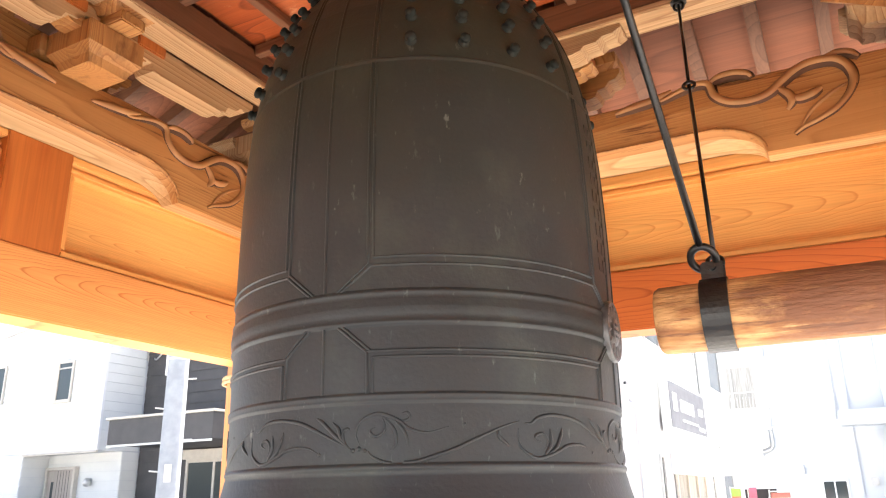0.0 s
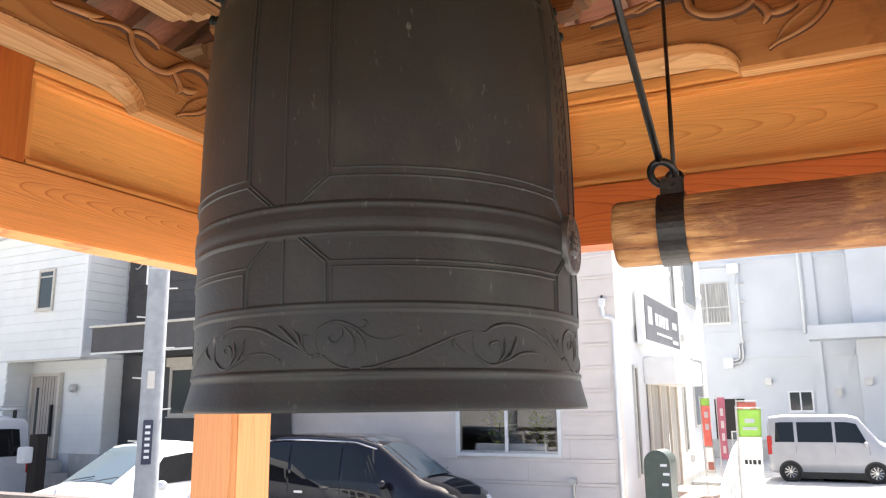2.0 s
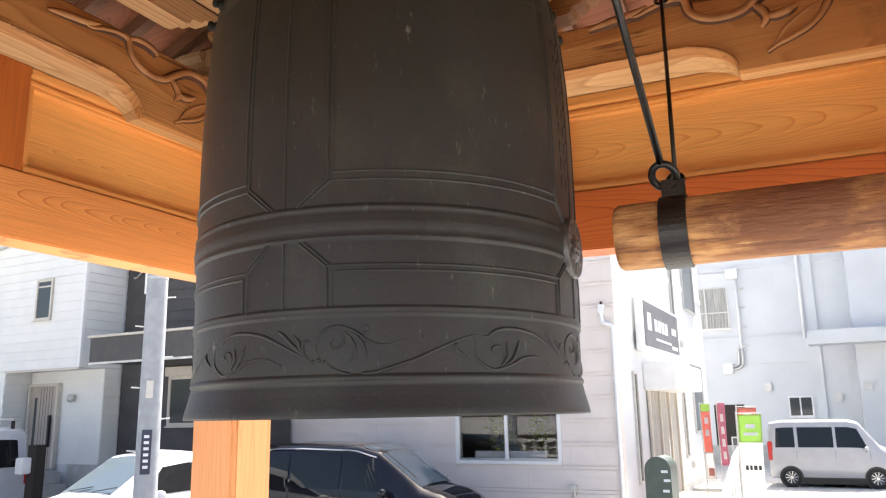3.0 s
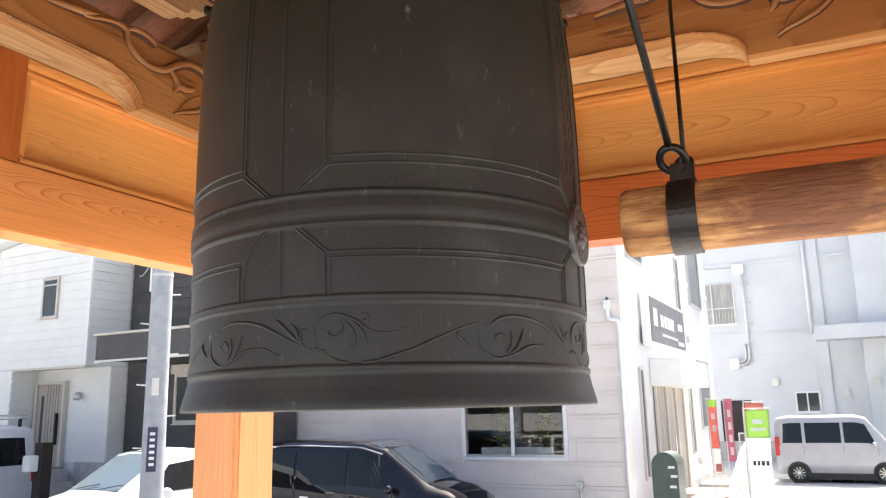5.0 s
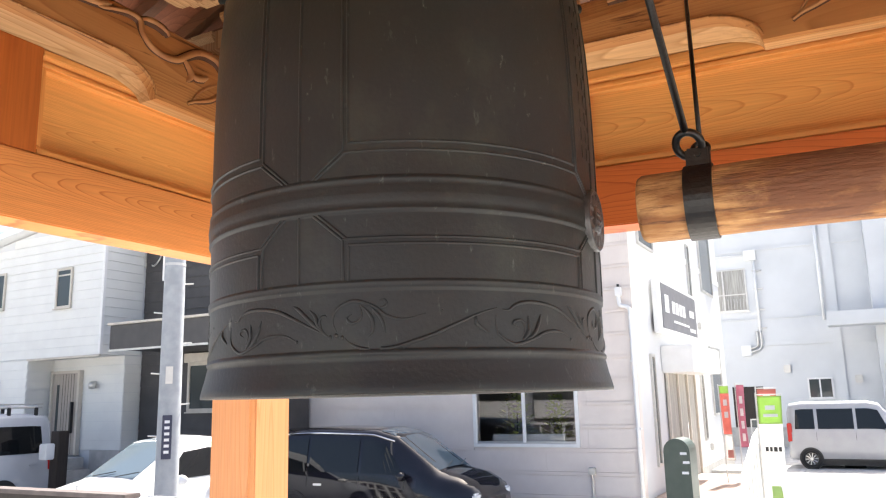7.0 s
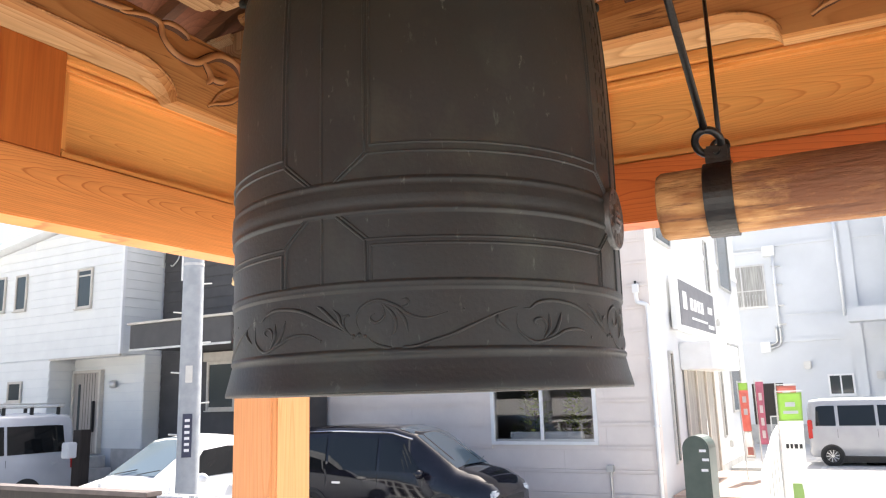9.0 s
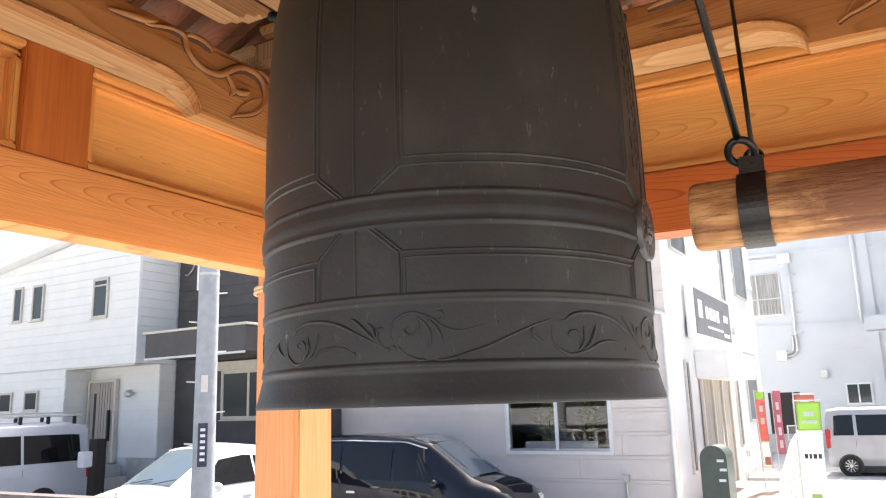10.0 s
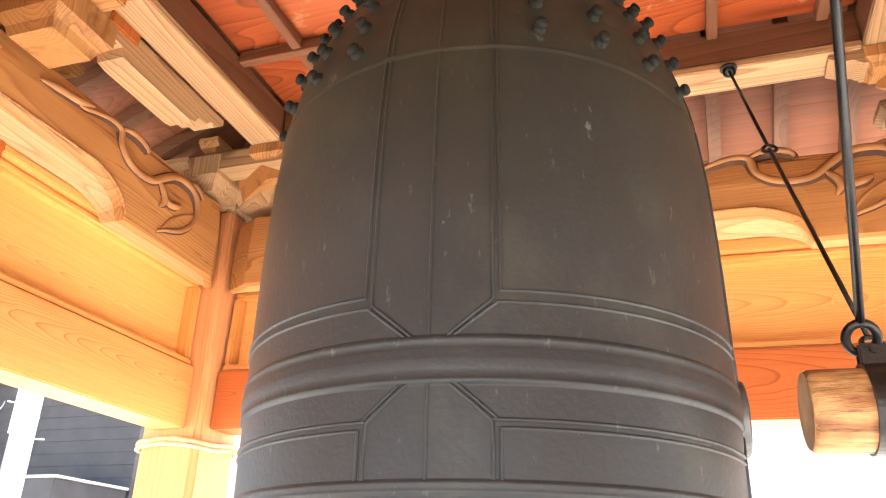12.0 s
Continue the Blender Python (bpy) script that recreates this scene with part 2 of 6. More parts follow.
GROUND = mat("pale_paving", (0.55, 0.54, 0.51), 0.9, second=(0.48, 0.47, 0.445), scale=1.5, bump=0.3, fine=50)
ROPE = mat("straw_rope", (0.62, 0.47, 0.27), 0.9, second=(0.48, 0.34, 0.18), scale=30, bump=0.6, fine=160)


# ---- builders ----
def add_box(bm, x0, x1, y0, y1, z0, z1):
    vs = [bm.verts.new((x, y, z)) for x in (x0, x1) for y in (y0, y1) for z in (z0, z1)]
    for q in ((0, 1, 3, 2), (4, 6, 7, 5), (0, 4, 5, 1), (2, 3, 7, 6), (0, 2, 6, 4), (1, 5, 7, 3)):
        bm.faces.new([vs[i] for i in q])
    return vs


def box(x0, x1, y0, y1, z0, z1, bevel=0.0):
    bm = bmesh.new()
    add_box(bm, min(x0, x1), max(x0, x1), min(y0, y1), max(y0, y1), min(z0, z1), max(z0, z1))
    if bevel:
        bmesh.ops.bevel(bm, geom=bm.edges[:], offset=bevel, segments=2, affect="EDGES")
    return bm


def link(name, bm, material, smooth=False):
    bmesh.ops.recalc_face_normals(bm, faces=bm.faces[:])
    me = bpy.data.meshes.new(name)
    bm.to_mesh(me)
    bm.free()
    if smooth:
        me.polygons.foreach_set("use_smooth", [True] * len(me.polygons))
    me.materials.append(material)
    return new(name, me)


def part(name, bm, material, parent, label="", smooth=False):
    ob = link(name, bm, material, smooth)
    ob.parent = parent
    if label:
        ob["label"] = label
    return ob


def thing(name, label, category, group="", kind="", at=(0, 0, 0)):
    ob = new(name)
    ob.location = at
    ob.empty_display_size = 0.1
    return tagged(ob, label, category, group, kind)


def tube(points, radius, sides=10, closed=False, bm=None, flat=1.0):
    """A round bar along points; radius may be a list."""
    bm = bm or bmesh.new()
    pts = [Vector(p) for p in points]
    n = len(pts)
    rad = radius if isinstance(radius, (list, tuple)) else [radius] * n
    rings, up = [], Vector((0.12, 0.3, 1)).normalized()
    for i, p in enumerate(pts):
        a = pts[(i - 1) % n] if (closed or i) else p
        c = pts[(i + 1) % n] if (closed or i < n - 1) else p
        d = (c - a).normalized()
        s = d.cross(up)
        s = s.normalized() if s.length > 1e-4 else Vector((1, 0, 0))
        u = s.cross(d).normalized()
        up = u
        rings.append([bm.verts.new(p + (s * math.cos(t) + u * math.sin(t) * flat) * rad[i]) for t in [2 * math.pi * k / sides for k in range(sides)]])
    for i in range(n if closed else n - 1):
        r, q = rings[i], rings[(i + 1) % n]
        for k in range(sides):
            bm.faces.new((r[k], r[(k + 1) % sides], q[(k + 1) % sides], q[k]))
    if not closed:
        bm.faces.new(rings[0][::-1])
        bm.faces.new(rings[-1])
    return bm


def prism(outline, depth0, depth1, axis):
    """A flat outline of (u, v) drawn out along axis: x: (y, z), y: (x, z), z: (x, y)."""
    bm = bmesh.new()

    def at(u, v, w):
        return {"x": (w, u, v), "y": (u, w, v), "z": (u, v, w)}[axis]
    a = [bm.verts.new(at(u, v, depth0)) for u, v in outline]
    c = [bm.verts.new(at(u, v, depth1)) for u, v in outline]
    n = len(outline)
    bm.faces.new(a[::-1])
    bm.faces.new(c)
    for i in range(n):
        bm.faces.new((a[i], a[(i + 1) % n], c[(i + 1) % n], c[i]))
    return bm


def lathe(profile, seg, centre, bm=None):
    bm = bm or bmesh.new()
    rings = []
    for r, z in profile:
        rings.append([bm.verts.new((centre[0] + r * math.cos(2 * math.pi * k / seg), centre[1] + r * math.sin(2 * math.pi * k / seg), z)) for k in range(seg)])
    for a, c in zip(rings, rings[1:]):
        for k in range(seg):
            bm.faces.new((a[k], a[(k + 1) % seg], c[(k + 1) % seg], c[k]))
    return bm


# ---- ground and platform ----
ZG = -0.75                       # street level; the platform's top is z = 0
CX, CY = -0.825, 1.375           # middle of the pavilion
PXW, PXE, PYS, PYN = -2.0, 0.35, 0.375, 2.375   # post centres
ground = tagged(link("ground", box(-400, 400, -400, 400, ZG - 0.3, ZG), GROUND), "pale paved car park and street", "ground", kind="structure")
platform = tagged(link("platform", box(-3.1, 1.45, -0.75, 3.5, ZG, 0.0, 0.015), STONE), "grey cut-stone platform under the bell pavilion", "platform", kind="structure")

# ---- posts ----
PW = 0.103


def post_mesh():
    c = 0.018
    o = []
    # chamfered arrises with a fine bead in each
    for sx, sy in ((1, -1), (1, 1), (-1, 1), (-1, -1)):
        a, b2 = PW, PW - c
        pts = [(a, b2), (a - 0.005, b2 + 0.001), (a - 0.006, b2 + 0.006), (b2 + 0.006, a - 0.006), (b2 + 0.001, a - 0.005), (b2, a)]
        pts = [(sx * p, sy * q) for p, q in pts]
        if sx * sy < 0:
            pts = pts if sy > 0 else pts[::-1]
            pts = pts if sx > 0 else pts
        o.append(pts)
    o[0] = [(p, q) for p, q in sorted(o[0], key=lambda t: math.atan2(t[1], t[0]))]
    ring = sorted([p for s in o for p in s], key=lambda t: math.atan2(t[1], t[0]))
    return prism(ring, 0.0, 2.78, "z")


first = None
for x, y in ((PXW, PYN), (PXE, PYN), (PXW, PYS), (PXE, PYS)):
    if first is None:
        first = thing("post", "orange planed timber post with beaded arrises on the platform", "post", "pavilion posts")
        first.location = (x, y, 0)
        part("shaft", post_mesh(), POST, first)
        part("base_stone", lathe([(0.0, 0.0), (0.19, 0.0), (0.19, 0.03), (0.15, 0.055), (0.0, 0.055)], 32, (0, 0)), STONE, first, "round stone footing")
    else:
        copy_thing(first, pose(x, y, 0))

# straw ropes bound round the posts under the tie beams
def post_rope(x, y):
    t = thing("straw_rope", "thin straw rope tied round the post under the tie beam", "rope", "straw ropes", at=(x, y, 2.035))
    q = PW + 0.012
    path = []
    for k in range(64):
        a = 2 * math.pi * k / 64
        m = max(abs(math.cos(a)), abs(math.sin(a)))
        r = q / m if q / m < 0.142 else 0.142
        path.append((r * math.cos(a), r * math.sin(a), 0.006 * math.sin(3 * a)))
    part("coil", tube(path, 0.009, 8, True), ROPE, t, smooth=True)
    part("coil", tube([(a * 1.02, b2 * 1.02, c - 0.014) for a, b2, c in path], 0.007, 8, True), ROPE, t, smooth=True)


post_rope(PXW, PYN)

# ---- wall beams: tie beam, strut, framed panels and carved rainbow beam on each side ----
# each side: along axis, from one post to the other, u = place along, w = depth from the post line, positive inwards
Z_KO1 = 2.770
# heights of each pair of sides: tie beam foot and head, panel head, fillet foot, arch crown, beam ends' foot, carved edge, beam head
LEVELS = {"y": (2.070, 2.257, 2.533, 2.543, 2.565, 2.512, 2.614, 2.770), "x": (2.050, 2.227, 2.488, 2.497, 2.530, 2.482, 2.578, 2.722)}
SCROLL_Z = {"y": 2.518, "x": 2.500}
ARCH_END = {"y": 0.495, "x": 0.440}


def side_frame(axis, line, inward, u0, u1):
    """axis: the run of the side; line: its post line; inward: the sign towards the bell."""
    def bx(a0, a1, w0, w1, z0, z1, bevel=0.003):
        p, q = line + inward * w0, line + inward * w1
        return box(a0, a1, p, q, z0, z1, bevel) if axis == "x" else box(p, q, a0, a1, z0, z1, bevel)
    Z_TIE0, Z_TIE1, Z_PAN1, z_fil, Z_KO0, z_foot, z_edge, z_head = LEVELS[axis]
    mid, hw = ((u0 + u1) / 2 - 0.015, 0.0975) if axis == "y" else ((u0 + u1) / 2, 0.09)
    e0, e1 = u0 + PW, u1 - PW
    made = []
    tie = thing("tie_beam", "orange planed timber tie beam with flowing grain between the posts", "beam", "tie beams")
    # x sides: a darker red timber paints in the shade on these beams
    part("timber", bx(e0, e1, -0.055, 0.055, Z_TIE0, Z_TIE1, 0.004), BEAM_SHADED if axis == "x" else BEAM[axis], tie)
    st = thing("strut", "dark orange short timber strut standing on the tie beam", "strut", "struts")
    part("block", bx(mid - hw, mid + hw, -0.05, 0.05, Z_TIE1, Z_KO0 + 0.002, 0.003), STRUT, st)
    for a0, a1 in ((e0, mid - hw), (mid + hw, e1)):
        pn = thing("wall_panel", "pale honey-coloured timber panel in a moulded frame above the tie beam", "panel", "wall panels")
        part("board", bx(a0 + 0.004, a1 - 0.004, -0.03, -0.006, Z_TIE1 + 0.002, Z_KO0, 0), PANEL[axis], pn)
        part("lower_moulding", bx(a0, a1, -0.02, 0.042, Z_TIE1, Z_TIE1 + 0.024, 0.006), MOULD[axis], pn)
        part("upper_moulding", bx(a0, a1, -0.02, 0.030, Z_PAN1 - 0.018, z_fil - 0.001, 0.009), MOULD[axis], pn)
        made.append(pn)
        part("upper_fillet", bx(a0, a1, -0.02, 0.047, z_fil, Z_KO0 - 0.001, 0.003), MOULD[axis], pn)
        part("side_moulding", bx(a0, a0 + 0.024, -0.02, 0.036, Z_TIE1 + 0.024, Z_PAN1 - 0.018, 0.006), MOULD["z"], pn)
        part("side_moulding", bx(a1 - 0.024, a1, -0.02, 0.036, Z_TIE1 + 0.024, Z_PAN1 - 0.018, 0.006), MOULD["z"], pn)
    # rainbow beam: the under edge rises in a long arch, cut back by a chamfer that ends in a curl
    ko = thing("rainbow_beam", "weathered brown carved rainbow beam with scrolling leaf relief", "beam", "carved rainbow beams")
    k0, k1 = e0, e1
    bm = bmesh.new()
    W = 0.125
    n = 220
    cols = []
    for i in range(n + 1):
        a = k0 + (k1 - k0) * i / n
        d = min(a - k0, k1 - a)
        thick = W if d > 0.085 else 0.07 + 0.05 * (d / 0.085)
        f = max(0.0, min(1.0, (d - ARCH_END[axis]) / 0.17))
        q = math.sqrt(1 - (1 - f) ** 2)
        zt = z_head - 0.004 * math.sin(7 * a)
        zf = z_foot + (z_edge - z_foot) * q
        # flat soffit at the back, swept soffit, carved edge, face
        prof = [(-W, Z_KO0), (0.0505, Z_KO0 + 0.0005), (0.052, z_foot + (Z_KO0 + 0.002 - z_foot) * q), (thick - 0.026, zf - 0.016 * q), (thick, zf + 0.001), (thick + 0.004, (zf + zt) / 2), (thick - 0.006, zt - 0.012), (thick - 0.02, zt), (-W, zt)]
        row = []
        for w, z in prof:
            p = line + inward * w
            row.append(bm.verts.new((a, p, z) if axis == "x" else (p, a, z)))
        cols.append(row)
    m = len(cols[0])
    for r, q in zip(cols, cols[1:]):
        for k in range(m):
            bm.faces.new((r[k], q[k], q[(k + 1) % m], r[(k + 1) % m]))
    bm.faces.new(cols[0][::-1])
    bm.faces.new(cols[-1])
    ko_body = part("timber", bm, OLD[axis], ko)
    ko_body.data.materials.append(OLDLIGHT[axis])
    # the soffit and its sweep take a paler timber than the face
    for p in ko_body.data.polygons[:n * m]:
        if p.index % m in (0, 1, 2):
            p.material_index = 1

    def relief(pts, r, end):
        """a raised curl; pts are (distance from the end of the beam, height over its foot)."""
        pr = []
        smooth = catmull(pts, 8)
        for s, h in smooth:
            a = k0 + s if end == 0 else k1 - s
            p = line + inward * (W + 0.003)
            pr.append((a, p, SCROLL_Z[axis] + h) if axis == "x" else (p, a, SCROLL_Z[axis] + h))
        k = len(pr)
        rad = [r * min(1.0, 0.35 + 2.2 * min(i, k - 1 - i) / k) for i in range(k)]
        return pr, rad
    for end in (0, 1):
        rb = bmesh.new()
        for pts, r in SCROLL:
            pr, rad = relief(pts, r * 1.45, end)
            tube(pr, rad, 6, False, rb)
        # wider dark tubes behind the scroll paint in the shade of its undercut
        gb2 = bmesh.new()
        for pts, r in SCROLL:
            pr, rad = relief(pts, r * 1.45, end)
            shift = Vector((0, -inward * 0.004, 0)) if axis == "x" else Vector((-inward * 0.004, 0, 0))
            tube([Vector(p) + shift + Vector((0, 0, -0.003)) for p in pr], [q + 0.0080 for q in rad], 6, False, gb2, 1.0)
        groove = part("scroll_shade", gb2, GROOVE_SHADE, ko, "dark outline painted as shade round the carving", smooth=True)
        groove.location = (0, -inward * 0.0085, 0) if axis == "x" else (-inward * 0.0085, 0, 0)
        part("scroll_relief", rb, CARVED, ko, "carved leaf scroll", smooth=True)
        cb = bmesh.new()
        g = ARCH_END[axis]
        bead = [(g - 0.005 + 0.17 * f, z_foot + (z_edge - z_foot) * math.sqrt(1 - (1 - f) ** 2) - SCROLL_Z[axis]) for f in (0.01, 0.06, 0.2, 0.45, 0.75, 1.0)]
        pr, rad = relief([((k1 - k0) / 2, z_edge - SCROLL_Z[axis])] + bead[::-1], 0.0055, end)
        tube(pr, rad, 6, False, cb)
        part("chamfer_bead", cb, OLD["z"], ko, smooth=True)
    made += [tie, st, ko]
    if axis == "x":
        # these sides have settled by a little over a degree
        sag = Matrix.Translation((-0.66, 0, 2.05)) @ Matrix.Rotation(radians(1.25), 4, "Y") @ Matrix.Translation((0.66, 0, -2.05))
        for ob in made:
            ob.matrix_world = sag


def catmull(pts, n):
    out = []
    for i in range(len(pts) - 1):
        p0, p1, p2, p3 = pts[max(i - 1, 0)], pts[i], pts[i + 1], pts[min(i + 2, len(pts) - 1)]
        for k in range(n):
            t = k / n
            out.append(tuple(0.5 * (2 * b2 + (c - a) * t + (2 * a - 5 * b2 + 4 * c - d) * t * t + (3 * b2 - a - 3 * c + d) * t ** 3) for a, b2, c, d in zip(p0, p1, p2, p3)))
    out.append(tuple(pts[-1]))
    return out


# leaf scroll: (distance from the beam's end, height), from the tail towards the post
SCROLL = [
    ([(0.84, 0.192), (0.78, 0.202), (0.72, 0.210), (0.67, 0.226)], 0.0085),
    ([(0.74, 0.205), (0.70, 0.203), (0.66, 0.216), (0.61, 0.228), (0.57, 0.221), (0.555, 0.18), (0.52, 0.152), (0.47, 0.142), (0.42, 0.150), (0.38, 0.178), (0.34, 0.205), (0.30, 0.216), (0.25, 0.211), (0.22, 0.185), (0.21, 0.145), (0.225, 0.105), (0.26, 0.07), (0.30, 0.05), (0.34, 0.035), (0.365, 0.02)], 0.0085),
    ([(0.57, 0.222), (0.54, 0.236), (0.50, 0.238), (0.465, 0.228), (0.455, 0.215)], 0.007),
    ([(0.395, 0.165), (0.37, 0.14), (0.36, 0.115), (0.375, 0.092)], 0.009),
    ([(0.37, 0.130), (0.34, 0.118), (0.31, 0.124), (0.285, 0.138)], 0.009),
    ([(0.225, 0.135), (0.27, 0.112), (0.32, 0.074), (0.35, 0.03)], 0.004),
    ([(0.28, 0.220), (0.24, 0.228), (0.21, 0.222), (0.19, 0.205)], 0.006),
]
side_frame("y", PXW, 1, PYS, PYN)
side_frame("x", PYN, -1, PXW, PXE)
side_frame("y", PXE, -1, PYS, PYN)
side_frame("x", PYS, 1, PXW, PXE)

# ---- inner purlins and coffered ceiling ----
KZ0, KZ1 = 2.900, 3.015
KW, KN, KE, KS = -1.63, 2.09, -0.02, 0.66     # inner faces of the purlins
KT = 0.105
for axis, args in (("y", (KW - KT, KW, KS - KT, KN + KT)), ("y", (KE, KE + KT, KS - KT, KN + KT)), ("x", (KW + 0.002, KE - 0.002, KN, KN + KT)), ("x", (KW + 0.002, KE - 0.002, KS - KT, KS))):
    t = thing("purlin", "weathered timber purlin carried by the brackets under the ceiling", "purlin", "purlins")
    # added pale strip under dark timber: ground bounce on the underside, put into colour
    part("lower_board", box(*args, KZ0, KZ0 + 0.022, 0.003), GREY[axis], t, "pale under strip standing for light thrown up from below")
    part("timber", box(*args, KZ0 + 0.0225, KZ1, 0.003), BROWN[axis], t)
ceiling_mesh = bmesh.new()
xs = [KW, -1.445, -1.175, -0.905, -0.635, -0.365, -0.10, KE]
ys = [KS, 0.865, 1.187, 1.510, 1.833, KN]
random.seed(4)
for i in range(len(xs) - 1):
    for j in range(len(ys) - 1):
        add_box(ceiling_mesh, xs[i] + 0.001, xs[i + 1] - 0.001, ys[j] + 0.001, ys[j + 1] - 0.001, 3.03 + 0.003 * random.random(), 3.06)
tagged(link("ceiling", ceiling_mesh, BOARD), "red-brown stained board ceiling of the bell pavilion", "ceiling", kind="structure")
grid = thing("ceiling_grid", "brown timber battens dividing the pavilion ceiling into coffers", "ceiling grid", kind="structure")
for y in ys[1:-1]:
    part("batten", box(KW + 0.002, KE - 0.002, y - 0.014, y + 0.014, 2.992, 3.0285, 0.002), BROWN["x"], grid)
for x in xs[1:-1]:
    for j in range(len(ys) - 1):
        g0 = ys[j] + (0.015 if j else 0.002)
        g1 = ys[j + 1] - (0.015 if j < len(ys) - 2 else 0.002)
        part("batten", box(x - 0.014, x + 0.014, g0, g1, 2.996, 3.0285, 0.002), BROWN["y"], grid)

# ---- brackets ----
def masu(x, y, z, w, h, material, parent, name="bearing_block"):
    """A bearing block with a tapered foot."""
    bm = bmesh.new()
    f = w * 0.68
    rows = [(f, 0), (w * 0.78, h * 0.2), (w, h * 0.42), (w, h)]
    last = None
    for s, hh in rows:
        r = [bm.verts.new((x + a * s / 2, y + c * s / 2, z + hh)) for a, c in ((-1, -1), (1, -1), (1, 1), (-1, 1))]
        if last:
            for k in range(4):
                bm.faces.new((last[k], last[(k + 1) % 4], r[(k + 1) % 4], r[k]))
        else:
            bm.faces.new(r[::-1])
        last = r
    bm.faces.new(last)
    return part(name, bm, material, parent)


def arm(axis, line, half, c0, c1, z0, z1, flat):
    """A bracket arm along axis from c0 to c1 whose ends sweep up in a wave."""
    def end(c, s):
        h = z1 - z0
        return [(c - s * 0.20 * flat, z0), (c - s * 0.165 * flat, z0 + 0.006), (c - s * 0.15 * flat, z0 + h * 0.30), (c - s * 0.10 * flat, z0 + h * 0.34), (c - s * 0.075 * flat, z0 + h * 0.55), (c - s * 0.03 * flat, z0 + h * 0.60), (c, z0 + h * 0.80), (c, z1)]
    o = end(c0, -1)[::-1] + end(c1, 1)
    return prism(o, line - half, line + half, "y" if axis == "x" else "x")


def bracket(x, y, along, inx, iny, label, corner=False):
    t = thing("bracket", label, "bracket", "bracket sets")
    z = Z_KO1
    # corner sets use the bleached timber, pale also for sunlight bounced onto them
    masu(x, y, z - 0.002, 0.25 if corner else 0.20, 0.085, GREY["z"] if corner else OLD["z"], t, "great_block")
    # arm along the wall
    c = x if along == "x" else y
    line = y if along == "x" else x
    lo, hi = (c - 0.25, c + 0.25)
    if corner:
        for ax2, c2, l2, sgn in (("x", x, y, inx), ("y", y, x, iny)):
            a0, a1 = (c2 - 0.1, c2 + 0.3) if sgn > 0 else (c2 - 0.3, c2 + 0.1)
            part("arm", arm(ax2, l2, 0.05, a0, a1, z + 0.03, z + 0.115, 0.5), GREY[ax2], t)
            e = c2 + sgn * 0.20
            masu(*((e, y + iny * 0.07) if ax2 == "x" else (x + inx * 0.07, e)), z + 0.005, 0.165, 0.115, GREY["z"], t)
            part("arm", arm(ax2, l2 + (iny if ax2 == "x" else inx) * 0.10, 0.035, a0 + 0.02, a1, z + 0.118, z + 0.19, 0.5), OLD[ax2], t)
    else:
        part("arm", arm(along, line, 0.04, lo, hi, z + 0.04, z + 0.125, 0.5), OLD[along], t)
        for e in (lo + 0.06, hi - 0.06):
            mx, my = (e, y) if along == "x" else (x, e)
            masu(mx, my, z + 0.12, 0.11, 0.06, OLD["z"], t)
    # arms reaching inwards to the purlin, each with its bearing block
    if not corner:
        ax2 = "y" if along == "x" else "x"
        s = iny if along == "x" else inx
        c2 = y if along == "x" else x
        l2 = x if along == "x" else y

        def slab(w0, w1, hw, z0, z1, material, name, bevel=0.004):
            a0, a1 = sorted((c2 + s * w0, c2 + s * w1))
            part(name, box(*((a0, a1, l2 - hw, l2 + hw) if ax2 == "x" else (l2 - hw, l2 + hw, a0, a1)), z0, z1, bevel), material, t)

        def mas(w, zz, size, hh, material):
            e = c2 + s * w
            masu(*((e, l2) if ax2 == "x" else (l2, e)), zz, size, hh, material, t)
        reach = abs((KW - KT / 2 if ax2 == "x" else KN + KT / 2) - c2) if s > 0 and ax2 == "x" or s < 0 and ax2 == "y" else 0.32
        slab(-0.1, reach - 0.10, 0.045, z + 0.002, z + 0.06, OLD[ax2], "projecting_arm", 0.006)
        mas(reach - 0.115, z - 0.035, 0.175, 0.11, OLD["z"])
        slab(-0.1, reach + 0.03, 0.04, z + 0.078, z + 0.112, OLD[ax2], "projecting_arm")
        mas(reach - 0.045, z + 0.108, 0.15, 0.06, OLD["z"])
        for g in (-0.135, 0.135):
            e0, e1 = sorted((c2 + s * (reach - 0.17), c2 + s * (reach - 0.05)))
            part("end_block", box(*((e0, e1, l2 + g - 0.05, l2 + g + 0.05) if ax2 == "x" else (l2 + g - 0.05, l2 + g + 0.05, e0, e1)), z + 0.098, z + 0.158, 0.004), STRUT, t, "newer orange block")
        part("cross_arm", arm(along, c2 + s * (reach - 0.10), 0.035, l2 - 0.20, l2 + 0.20, z + 0.058, z + 0.097, 0.45), OLD[along], t)
    return t


NOTE = "stepped timber bracket set on the rainbow beam carrying the purlin"
bracket(PXW, CY, "y", 1, 0, NOTE)
bracket(CX, PYN, "x", 0, -1, NOTE)
bracket(PXE, CY, "y", -1, 0, NOTE)
bracket(CX, PYS, "x", 0, 1, NOTE)
